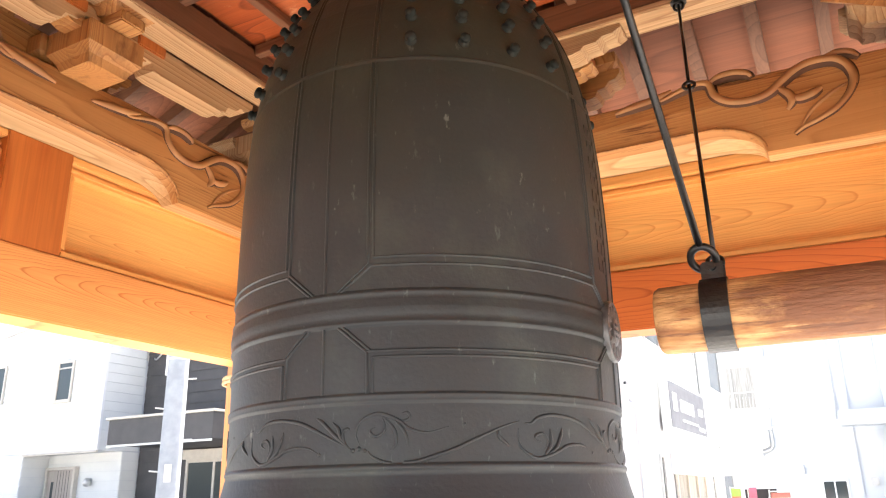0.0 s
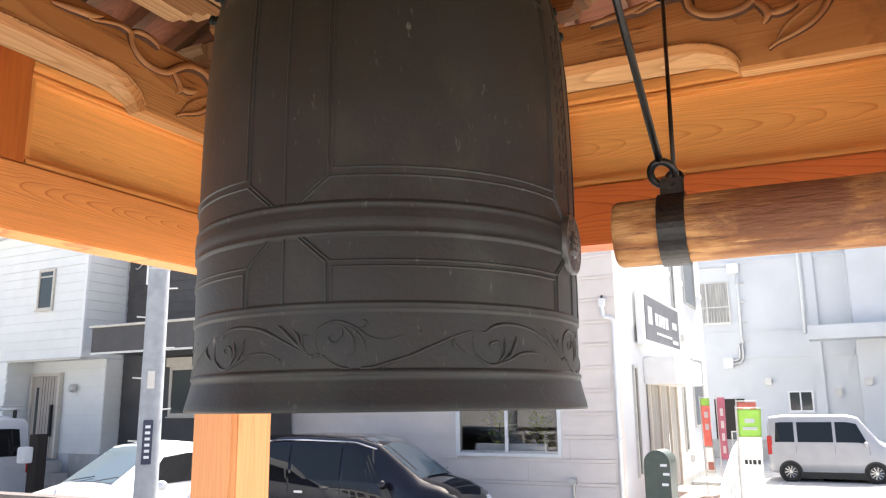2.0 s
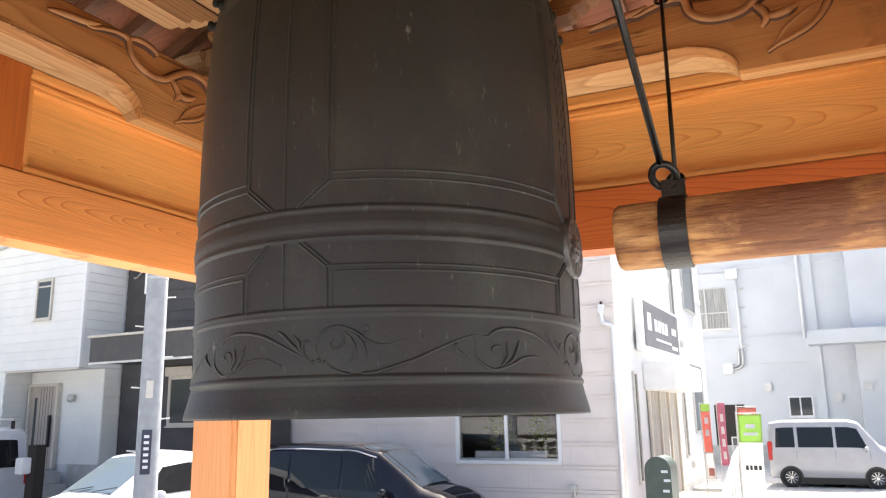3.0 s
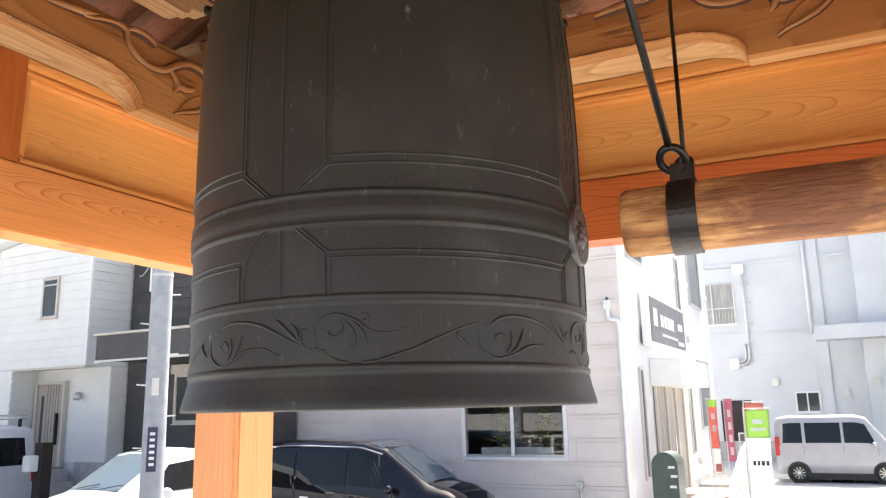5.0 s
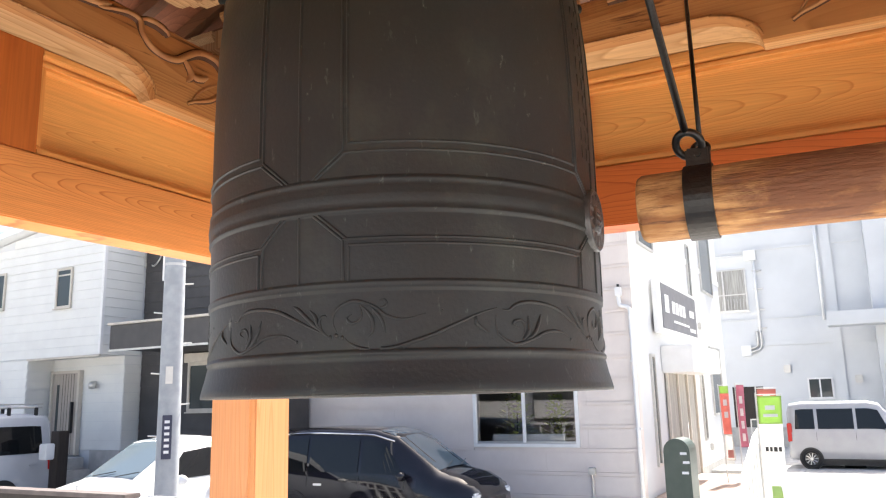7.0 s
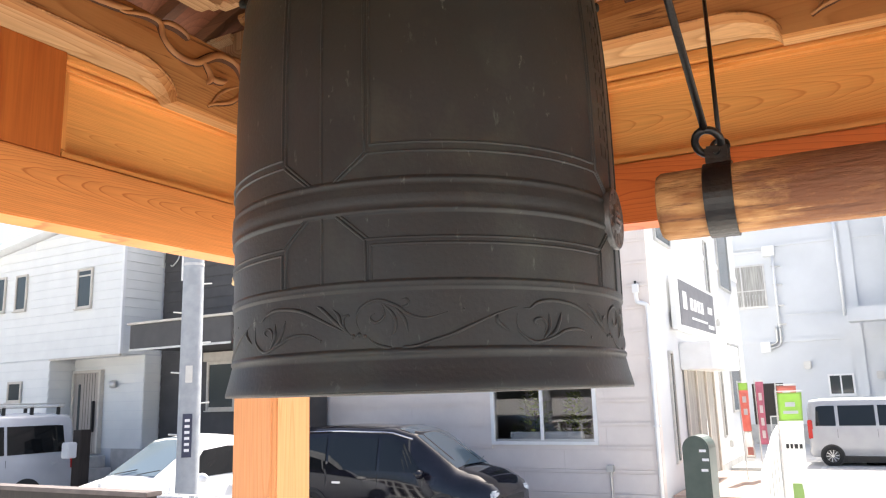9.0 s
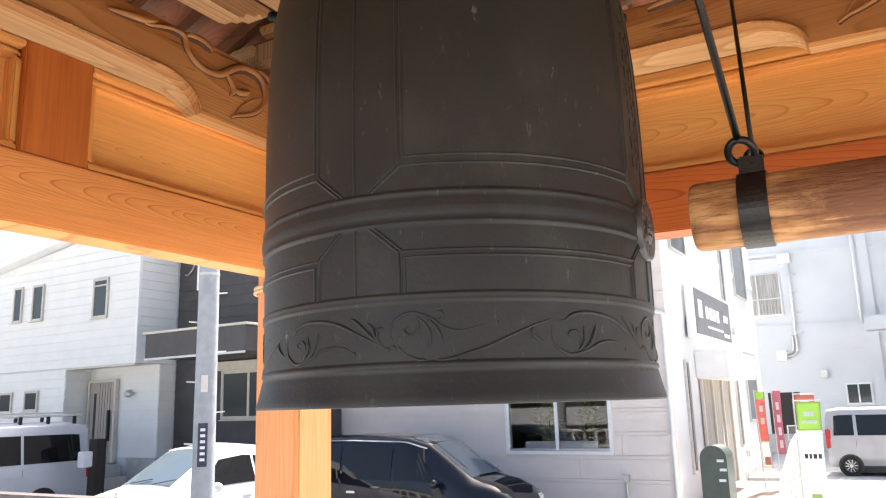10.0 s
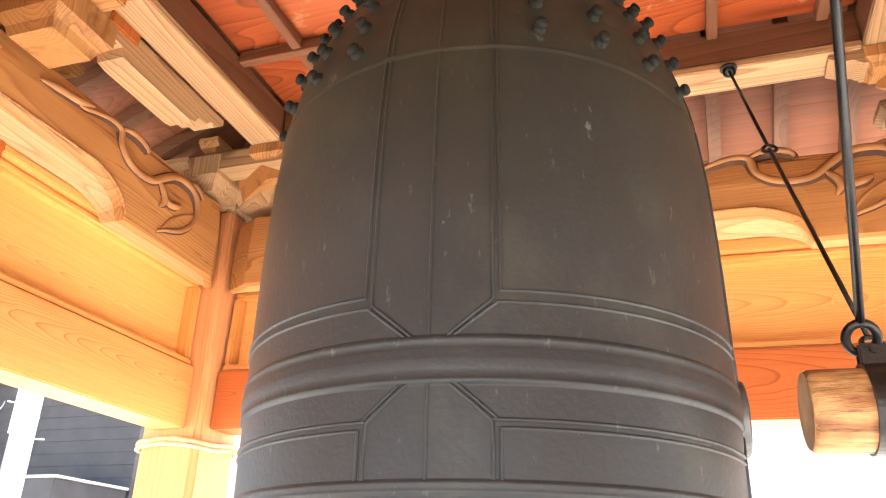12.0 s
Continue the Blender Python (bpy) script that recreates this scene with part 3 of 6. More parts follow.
for x, y, sx, sy in ((PXW, PYN, 1, -1), (PXE, PYN, -1, -1), (PXW, PYS, 1, 1), (PXE, PYS, -1, 1)):
    t = bracket(x, y, "x", sx, sy, "timber corner bracket set on the post head", True)
    dx, dy = (KW - KT / 2 if x < CX else KE + KT / 2), (KN + KT / 2 if y > CY else KS - KT / 2)
    bm = tube([(x, y, Z_KO1 + 0.06), (dx, dy, Z_KO1 + 0.07)], 0.045, 4)
    part("diagonal_arm", bm, OLD["z"], t)
    masu(dx, dy, KZ0 - 0.055, 0.11, 0.053, OLD["z"], t)

# boat-shaped bolsters under the purlins
def bolster(axis, line, c, reach, z0=KZ0 - 0.06):
    t = thing("bolster", "bleached timber bolster with wave-carved ends under the purlin", "bolster", "bolsters")
    part("timber", arm(axis, line, 0.04, c - reach, c + reach, z0, KZ0 - 0.002, 0.75), GREY[axis], t)
    part("bearing_strip", box(*((c - reach, c + reach, line - 0.03, line + 0.03) if axis == "x" else (line - 0.03, line + 0.03, c - reach, c + reach)), KZ0 - 0.0015, KZ0 + 0.012), BROWN[axis], t, "thin dark strip")


for line in (KW - KT - 0.045, KE + KT + 0.045):
    for c in (CY + 0.30, CY - 0.30):
        bolster("y", line, c, 0.27, KZ0 - 0.09)
for line in (KN + KT / 2, KS - KT / 2):
    for c, r in ((CX, 0.32), (KW - 0.1, 0.42), (KE + 0.06, 0.14)):
        bolster("x", line, c, r)

# ---- eaves and roof ----
RISE = 0.42
def roof_z(d):
    """Height of the eave boards' under side at d metres outside the purlin line."""
    return 3.12 - RISE * d


EAVE_OUT = 0.92
x0, x1, y0, y1 = KW - KT, KE + KT, KS - KT, KN + KT
roof = thing("pavilion_roof", "timber eaves of the pavilion roof with brown rafters and boards", "roof", kind="structure")
bm = bmesh.new()
zi, zo = roof_z(0), roof_z(EAVE_OUT)
inner = [(x0, y0), (x1, y0), (x1, y1), (x0, y1)]
outer = [(x0 - EAVE_OUT, y0 - EAVE_OUT), (x1 + EAVE_OUT, y0 - EAVE_OUT), (x1 + EAVE_OUT, y1 + EAVE_OUT), (x0 - EAVE_OUT, y1 + EAVE_OUT)]
ring = []
for zz, dz in ((inner, 0), (outer, 1)):
    ring.append([bm.verts.new((*p, zi if not dz else zo)) for p in zz])
top = [bm.verts.new((*p, zo + 0.08)) for p in outer]
apex = [bm.verts.new((CX - 0.5, CY, 4.3)), bm.verts.new((CX + 0.5, CY, 4.3))]
for k in range(4):
    j = (k + 1) % 4
    bm.faces.new((ring[0][k], ring[0][j], ring[1][j], ring[1][k]))
    bm.faces.new((ring[1][k], ring[1][j], top[j], top[k]))
bm.faces.new(ring[0])
bm.faces.new((top[0], top[1], apex[1], apex[0]))
bm.faces.new((top[1], top[2], apex[1]))
bm.faces.new((top[2], top[3], apex[0], apex[1]))
bm.faces.new((top[3], top[0], apex[0]))
part("shell", bm, EAVE, roof)


def rafter(axis, c, line, s):
    o = []
    for d, h in ((0.0, 0.0), (EAVE_OUT - 0.02, 0.0), (EAVE_OUT - 0.02, -0.05), (0.0, -0.05)):
        o.append((line + s * d, roof_z(d) + h - 0.003))
    return prism(o, c - 0.019, c + 0.019, axis)


k = 0
while True:
    c = x0 + 0.04 + 0.19 * k
    if c > x1:
        break
    part("rafter", rafter("x", c, y1, 1), BROWN["y"], roof)
    part("rafter", rafter("x", c, y0, -1), BROWN["y"], roof)
    k += 1
k = 0
while True:
    c = y0 + 0.04 + 0.19 * k
    if c > y1:
        break
    part("rafter", rafter("y", c, x0, -1), BROWN["x"], roof)
    part("rafter", rafter("y", c, x1, 1), BROWN["x"], roof)
    k += 1
for x, y, sx, sy in ((x0, y0, -1, -1), (x1, y0, 1, -1), (x1, y1, 1, 1), (x0, y1, -1, 1)):
    part("hip_rafter", tube([(x, y, zi - 0.05), (x + sx * EAVE_OUT, y + sy * EAVE_OUT, zo - 0.05)], 0.055, 4), BROWN["x"], roof)
    for f in (0.2, 0.4, 0.6, 0.8):
        d = EAVE_OUT * f
        for a in (0, 1):
            L = EAVE_OUT - d
            p = Vector((x + sx * d, y + sy * d, roof_z(d) - 0.028))
            q = p + Vector((sx * L if a else 0, 0 if a else sy * L, -RISE * L))
            part("rafter", tube([p, q], 0.03, 4), BROWN["x"], roof)

# ---- bell ----
BC = (-0.825, 1.512)
BROT = -85.8       # degrees: the crossed band that faces the visitor
PROFILE = [(0.384, 1.590), (0.3845, 1.594), (0.3825, 1.603), (0.3775, 1.622), (0.3745, 1.636), (0.3725, 1.6445),
           (0.3748, 1.646), (0.3752, 1.650), (0.3738, 1.6535), (0.3715, 1.655), (0.3715, 1.700), (0.3717, 1.741), (0.3742, 1.7435), (0.3746, 1.7465), (0.3738, 1.7495), (0.3752, 1.7525), (0.3748, 1.756), (0.3722, 1.758),
           (0.3728, 1.800), (0.3732, 1.860), (0.3752, 1.8615), (0.3770, 1.8645), (0.3770, 1.8675), (0.3757, 1.8695), (0.3775, 1.878), (0.3785, 1.889), (0.3775, 1.902), (0.3757, 1.909), (0.3770, 1.911), (0.3770, 1.9145), (0.3755, 1.9175), (0.3738, 1.919),
           (0.3742, 1.980), (0.3742, 2.04), (0.3740, 2.10), (0.3725, 2.17), (0.3700, 2.24), (0.3655, 2.30), (0.3625, 2.334), (0.3642, 2.337), (0.3638, 2.341), (0.3612, 2.343),
           (0.3570, 2.375), (0.3460, 2.428), (0.3320, 2.478), (0.3140, 2.525), (0.2920, 2.567), (0.2640, 2.608), (0.2340, 2.643), (0.2070, 2.668), (0.1880, 2.682), (0.1920, 2.687), (0.1910, 2.694), (0.1830, 2.699),
           (0.1600, 2.712), (0.1200, 2.726), (0.0600, 2.737), (0.0005, 2.740)]
bell = thing("temple_bell", "large dark bronze hanging temple bell with raised bands and studs", "bell")
fine = []
for (r0, z0), (r1, z1) in zip(PROFILE, PROFILE[1:]):
    n = max(1, int((z1 - z0) / 0.03))
    if z1 - z0 > 0.012:
        # narrow loops keep the faces between the ridges flat in shade
        cut = 0.0012 / (z1 - z0)
        fine += [(r0 + (r1 - r0) * f, z0 + (z1 - z0) * f) for f in (0.0, cut, *[k / n for k in range(1, n)], 1 - cut)]
        continue
    fine += [(r0 + (r1 - r0) * k / n, z0 + (z1 - z0) * k / n) for k in range(n)]
fine.append(PROFILE[-1])
inner_side = [(0.0005, 2.68), (0.16, 2.64), (0.26, 2.54), (0.315, 2.38), (0.335, 2.0), (0.338, 1.70), (0.345, 1.595), (0.350, 1.590)]
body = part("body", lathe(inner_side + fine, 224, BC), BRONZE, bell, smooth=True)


def bell_r(z):
    for (r0, z0), (r1, z1) in zip(BASE, BASE[1:]):
        if z0 <= z <= z1:
            return r0 + (r1 - r0) * (z - z0) / (z1 - z0)
    return BASE[-1][0]


BASE = [(0.3715, 1.655), (0.3715, 1.741), (0.3722, 1.758), (0.3732, 1.860), (0.3738, 1.919)] + [p for p in PROFILE if p[1] >= 1.98 and abs(p[1] - 2.339) > 0.003]


def on_bell(deg, z, off=0.0):
    a = radians(deg)
    r = bell_r(z) + off
    return Vector((BC[0] + r * math.cos(a), BC[1] + r * math.sin(a), z))


def rib(path, w, h):
    """A low rounded ridge over the bell along (degrees, z) points."""
    pts = []
    for (a0, z0), (a1, z1) in zip(path, path[1:]):
        n = max(1, int(max(abs(a1 - a0) / 2.0, abs(z1 - z0) / 0.03)))
        pts += [(a0 + (a1 - a0) * k / n, z0 + (z1 - z0) * k / n) for k in range(n)]
    pts.append(path[-1])
    rows = []
    bm = bmesh.new()
    for i, (a, z) in enumerate(pts):
        p = on_bell(a, z)
        q0, q1 = on_bell(*pts[max(i - 1, 0)]), on_bell(*pts[min(i + 1, len(pts) - 1)])
        d = (q1 - q0).normalized()
        out = Vector((math.cos(radians(a)), math.sin(radians(a)), 0.0))
        s = d.cross(out).normalized()
        rows.append([bm.verts.new(p + s * w * k + out * (h * e - 0.001)) for k, e in ((-0.5, 0), (-0.28, 0.85), (0, 1.0), (0.28, 0.85), (0.5, 0))])
    for r, q in zip(rows, rows[1:]):
        for k in range(4):
            bm.faces.new((r[k], r[k + 1], q[k + 1], q[k]))
    part("raised_line", bm, BRONZE, bell, smooth=True)


RW, RH = 0.0058, 0.0038
for k in range(4):
    c = BROT + 90 * k
    for sd in (-1, 1):
        inner, outer = c + sd * 11.4, c + sd * 12.75
        rib([(c + sd * 3.3, 1.918), (inner, 1.962), (inner, 2.333)], RW, RH)
        rib([(c + sd * 4.5, 1.918), (c + sd * 12.2, 1.958)], RW, RH)
        rib([(outer, 1.972), (outer, 2.333)], RW, RH)
        for g in (0.0, 1.6):
            rib([(c + sd * (11.4 + g * 0.84), 2.344), (c + sd * (11.4 + g * 0.84), 2.50), (c + sd * (12.6 + g), 2.60), (c + sd * (14.8 + g * 1.4), 2.68)], RW, RH)
        rib([(c + sd * 4.0, 1.861), (c + sd * 11.4, 1.820), (c + sd * 11.5, 1.757)], RW, RH)
        rib([(c + sd * 5.3, 1.861), (c + sd * 12.2, 1.8225)], RW, RH)
        rib([(c + sd * 12.8, 1.812), (c + sd * 12.8, 1.757)], RW, RH)
    rib([(c, 1.919), (c, 2.333)], RW, RH)
    rib([(c, 2.344), (c, 2.68)], RW, RH)
    rib([(c, 1.757), (c, 1.861)], RW, RH)
    rib([(c + 11.4, 1.958), (c + 78.6, 1.958)], RW, RH)
    rib([(c + 12.75, 1.972), (c + 77.25, 1.972)], RW, RH)
    rib([(c + 11.4, 1.8215), (c + 78.6, 1.8215)], RW, RH)
    rib([(c + 12.8, 1.812), (c + 77.2, 1.812)], RW, RH)

# studs: four columns of five in each of the four upper fields
stud = bmesh.new()
sp = [(0.0120, -0.004), (0.0112, 0.004), (0.0088, 0.0065), (0.0085, 0.008), (0.0102, 0.0105), (0.0098, 0.0155), (0.0065, 0.0185), (0.0005, 0.0195)]
lathe(sp, 10, (0, 0), stud)
stud_mesh = None
for k in range(4):
    for i in range(4):
        for j in range(5):
            z = 2.376 + 0.060 * j - 0.003 * j * j
            a = BROT + 90 * k + 45 + (i - 1.5) * 15.2
            p = on_bell(a, z)
            slope = (bell_r(z + 0.01) - bell_r(z - 0.01)) / 0.02
            nrm = Vector((math.cos(radians(a)), math.sin(radians(a)), -slope)).normalized()
            if stud_mesh is None:
                ob = part("stud", stud, DARKBRONZE, bell, smooth=True)
                stud_mesh = ob.data
            else:
                ob = new("stud", stud_mesh)
                ob.parent = bell
            ob.matrix_local = Matrix.Translation(p) @ nrm.to_track_quat("Z", "Y").to_matrix().to_4x4()

# striking bosses: lotus discs on two sides
def boss(deg):
    bm = bmesh.new()
    lathe([(0.0565, -0.012), (0.0565, 0.008), (0.054, 0.0115), (0.050, 0.0095), (0.026, 0.010), (0.024, 0.0125), (0.019, 0.0135), (0.0005, 0.0138)], 48, (0, 0), bm)
    petals = []
    for k in range(12):
        a = 2 * math.pi * k / 12
        pb = bmesh.new()
        pts = []
        for s in (0.028, 0.035, 0.042, 0.048):
            w = 0.0075 * math.sin(math.pi * min(1, (s - 0.022) / 0.03))
            pts.append((s, w))
        rows = []
        for s, w in pts:
            u = Vector((math.cos(a), math.sin(a), 0))
            v = Vector((-math.sin(a), math.cos(a), 0))
            rows.append([pb.verts.new(u * s + v * w * e + Vector((0, 0, 0.0085 + hh))) for e, hh in ((-1, 0), (0, 0.0035), (1, 0))])
        for r, q in zip(rows, rows[1:]):
            for i in range(2):
                pb.faces.new((r[i], r[i + 1], q[i + 1], q[i]))
        petals.append(pb)
    for k in range(7):
        a = 2 * math.pi * k / 6
        q = 0.013 if k < 6 else 0
        lathe([(0.0034, 0.0135), (0.003, 0.0150), (0.0004, 0.0155)], 8, (q * math.cos(a), q * math.sin(a)), bm)
    ob = part("striking_boss", bm, STRIKE, bell, "worn lotus-shaped striking boss", smooth=True)
    for pb in petals:
        part("petal", pb, STRIKE, ob, smooth=True)
    p = on_bell(deg, 1.888, -0.002)
    nrm = Vector((math.cos(radians(deg)), math.sin(radians(deg)), 0))
    ob.matrix_local = Matrix.Translation(p) @ nrm.to_track_quat("Z", "Y").to_matrix().to_4x4()


STRIKE = mat("worn_bronze", (0.040, 0.042, 0.044), 0.33, 0.5, second=(0.11, 0.112, 0.115), scale=40, bump=0.35, fine=150)
boss(BROT + 90)
boss(BROT + 270)

# arabesque in the lower frieze: a rolling stem with spirals and leaf sprays, five times round
def stem(path, r, bm):
    pts = catmull(path, 6)
    pr = [on_bell(a, z, -0.0006) for a, z in pts]
    n = len(pr)
    tube(pr, [r * min(1.0, 0.3 + 2.5 * min(i, n - 1 - i) / n) for i in range(n)], 6, False, bm)


def frieze(k):
    """One fifth of the frieze; points are degrees from its knot and millimetres over the lower line."""
    n = BROT + 9.7 + 72 * k

    def strokes(name, paths):
        bm = bmesh.new()
        for r, path in paths:
            stem([(n + a, 1.65 + h * 0.001) for a, h in path], r, bm)
        part(name, bm, BRONZE, bell, smooth=True)
    strokes("scroll_stem", [(0.0034, [(2.1, 23), (3.2, 15), (6.1, 6.4), (9.2, 5), (13.5, 7), (17.8, 15), (22.2, 24), (26.7, 37), (33.7, 56), (38.1, 64.5)]),
                            (0.0034, [(39.5, 62), (41.3, 62), (43.2, 70), (46.7, 75), (51.5, 74), (56.3, 68), (60.3, 57), (65, 42), (70.5, 25)])])
    strokes("scroll_spiral", [(0.0030, [(0.3, 30), (-0.8, 47), (0.1, 65), (3.1, 76), (5.8, 76), (9.4, 66), (11.7, 54.5), (15.9, 48), (20.8, 56)]),
                              (0.0026, [(3.8, 57), (2.7, 52), (3.2, 46), (4.4, 44), (5.8, 50), (6.1, 60), (5.4, 71)]),
                              (0.0030, [(5.8, 71), (7.8, 58), (8.7, 45), (8.5, 30), (7.4, 23)])])
    strokes("scroll_spiral", [(0.0030, [(37.7, 53), (37.7, 35), (38.8, 22), (42.7, 10), (48.6, 20), (51.6, 28.5), (55.1, 32), (58.8, 30), (61.8, 20)]),
                              (0.0026, [(44.1, 34), (42.5, 38.5), (42.6, 44.5), (44.6, 46.5), (45.8, 36), (44.8, 21)])])
    strokes("scroll_leaves", [(0.0028, [(8.2, 68), (10, 55), (11, 44), (11.6, 27)]), (0.0026, [(9.8, 66), (11.4, 67.4), (11.9, 72), (11.3, 77.5), (10.1, 76)]),
                              (0.0036, [(45.6, 16), (48.3, 26), (49.9, 43), (50.7, 57)]), (0.0034, [(44.7, 14), (46.8, 32), (46.7, 54)]), (0.0034, [(35.6, 27), (32.8, 40), (32.7, 52)])])
    strokes("scroll_leaves", [(0.0034, [(-2.1, 26), (-5.9, 46), (-9.6, 68), (-11.2, 74)]), (0.0034, [(-2.8, 30), (-4.7, 45), (-5.3, 57), (-6.8, 67)]), (0.0026, [(-2.1, 27), (-3.6, 36), (-4.1, 48.5), (-3.7, 55), (-2.7, 56.5), (-2.4, 53)])])
    for a, h, r in ((-1.5, 24.6, 0.0042), (0, 26.6, 0.0044), (1.4, 23.6, 0.0040), (24.5, 59.7, 0.0032), (61.8, 20, 0.0036)):
        bm = bmesh.new()
        bmesh.ops.create_icosphere(bm, subdivisions=2, radius=r, matrix=Matrix.Translation(on_bell(n + a, 1.65 + h * 0.001, -0.002)))
        part("scroll_knot", bm, BRONZE, bell, smooth=True)


for k in range(5):
    frieze(k)

# engraved column of unreadable writing beside the boss
random.seed(11)
script = new("inscription")
script.parent = bell
script["label"] = "cast columns of characters"
for col in range(2):
    for j in range(9):
        a, z = BROT + 90 - 5.0 + col * 3.6, 2.28 - 0.034 * j
        p = on_bell(a, z, 0.0)
        out = Vector((math.cos(radians(a)), math.sin(radians(a)), 0))
        s = Vector((0, 0, 1)).cross(out)
        u = Vector((0, 0, 1))
        bm = bmesh.new()
        q = [bm.verts.new(p + s * x + u * y + out * o) for o in (-0.002, 0.0011) for x, y in ((-0.008, -0.012), (0.008, -0.012), (0.008, 0.012), (-0.008, 0.012))]
        bm.faces.new(q[4:])
        for e in range(4):
            bm.faces.new((q[e], q[(e + 1) % 4], q[(e + 1) % 4 + 4], q[e + 4]))
        part("character_bar", bm, BRONZE, script)

# dragon-headed suspension loop
bm = bmesh.new()
for s in (-1, 1):
    neck = catmull([(BC[0] + s * 0.02, BC[1], 2.867), (BC[0] + s * 0.06, BC[1], 2.857), (BC[0] + s * 0.105, BC[1], 2.822), (BC[0] + s * 0.115, BC[1], 2.777), (BC[0] + s * 0.10, BC[1], 2.742)], 6)
    n = len(neck)
    tube(neck, [0.03 + 0.018 * (i / n) for i in range(n)], 12, False, bm)
    tube(catmull([(BC[0] + s * 0.10, BC[1], 2.762), (BC[0] + s * 0.14, BC[1], 2.752), (BC[0] + s * 0.165, BC[1], 2.767), (BC[0] + s * 0.168, BC[1], 2.787)], 5), [0.04 - 0.0012 * i for i in range(16)], 10, False, bm)
    for q, (hx, hz) in enumerate(((0.125, 2.792), (0.15, 2.782))):
        tube(catmull([(BC[0] + s * hx, BC[1], hz), (BC[0] + s * (hx + 0.006), BC[1], hz + 0.03), (BC[0] + s * (hx + 0.022), BC[1], hz + 0.036), (BC[0] + s * (hx + 0.026), BC[1], hz + 0.026)], 5), [0.010 - 0.0004 * i for i in range(16)], 8, False, bm)
part("suspension_loop", bm, DARKBRONZE, bell, "dark dragon-headed hanging loop", smooth=True)
hb = thing("bell_hook", "black iron hook that carries the bell from the roof", "hook")
part("bar", tube([(BC[0], BC[1], 2.84), (BC[0], BC[1], 3.03)], 0.022, 12), IRON, hb)
part("hanger", box(BC[0] - 0.055, BC[0] + 0.055, BC[1] - 0.04, BC[1] + 0.04, 2.885, 3.029, 0.005), BROWN["z"], hb, "dark timber hanger")

# ---- striking log and its irons ----
LOGDIR = 3.0
lx, ly = math.cos(radians(LOGDIR)), math.sin(radians(LOGDIR))
LZ, LR = 1.896, 0.0585
log = thing("striking_log", "horizontal bark-stripped wooden striking log with worn brown patches", "bell striker", at=(BC[0], BC[1], LZ))
log.rotation_euler = (0, 0, radians(LOGDIR))
bm = bmesh.new()
L0, L1 = 0.465, 1.55
random.seed(3)
rings = []
for i in range(60):
    s = L0 + (L1 - L0) * i / 59
    rr = LR * (1.0 + 0.05 * (s - L0))
    if i == 0:
        rr *= 0.93
    row = []
    for k in range(40):
        a = 2 * math.pi * k / 40
        nz = noise.noise(Vector((s * 5, 2.2 * math.cos(a), 2.2 * math.sin(a)))) * 0.0022
        row.append(bm.verts.new((s + (0 if i else 0.0), (rr + nz) * math.cos(a), (rr + nz) * math.sin(a))))
    rings.append(row)
    if i == 0:
        rings.append([bm.verts.new((s + 0.006, v.co.y / 0.93, v.co.z / 0.93)) for v in row])
for r, q in zip(rings, rings[1:]):
    for k in range(40):
        bm.faces.new((r[k], r[(k + 1) % 40], q[(k + 1) % 40], q[k]))
bm.faces.new(rings[-1])
part("timber", bm, LOGWOOD, log, smooth=True)
part("struck_end", tube([(L0 - 0.001, 0, 0), (L0 + 0.004, 0, 0)], LR * 0.93, 40), LOGEND, log, "battered end grain")
for s in (0.565, 1.32):
    bm = bmesh.new()
    n = 40
    rows = []
    for xx, rr in ((s - 0.023, LR + 0.001), (s - 0.023, LR + 0.0055), (s + 0.023, LR + 0.0055), (s + 0.023, LR + 0.001)):
        rows.append([bm.verts.new((xx, rr * math.cos(2 * math.pi * k / n), rr * math.sin(2 * math.pi * k / n))) for k in range(n)])
    for r, q in zip(rows, rows[1:] + rows[:1]):
        for k in range(n):
            bm.faces.new((r[k], r[(k + 1) % n], q[(k + 1) % n], q[k]))
    part("iron_band", bm, IRON, log, "black iron strap", smooth=False)
    bm = box(s - 0.02, s + 0.02, -0.011, -0.004, LR, LR + 0.036, 0.003)
    part("lug", bm, IRON, log)
    part("lug", box(s - 0.02, s + 0.02, 0.004, 0.011, LR, LR + 0.036, 0.003), IRON, log)
    part("pin", tube([(s, -0.02, LR + 0.024), (s, 0.02, LR + 0.024)], 0.006, 10), IRON, log)


def at_log(s, h):
    return Vector((BC[0] + s * lx, BC[1] + s * ly, LZ + h))


def eye_bar(p, q, r, eye, name, label):
    """An iron bar from p up to q with an open eye at the foot and a hook eye at the head."""
    t = thing(name, label, "hanger rod", "hanger rods", at=tuple(p))
    d = (Vector(q) - Vector(p))
    u = d.normalized()
    side = Vector((1, 0, 0))
    bm = tube([u * eye * 1.0, d], r, 10)
    part("bar", bm, IRON, t, smooth=True)
    pts = [side * eye * math.sin(a) - u * eye * math.cos(a) * 1.15 for a in [2 * math.pi * k / 20 for k in range(20)]]
    part("eye", tube(pts, r * 1.05, 8, True), IRON, t, smooth=True)
    return t


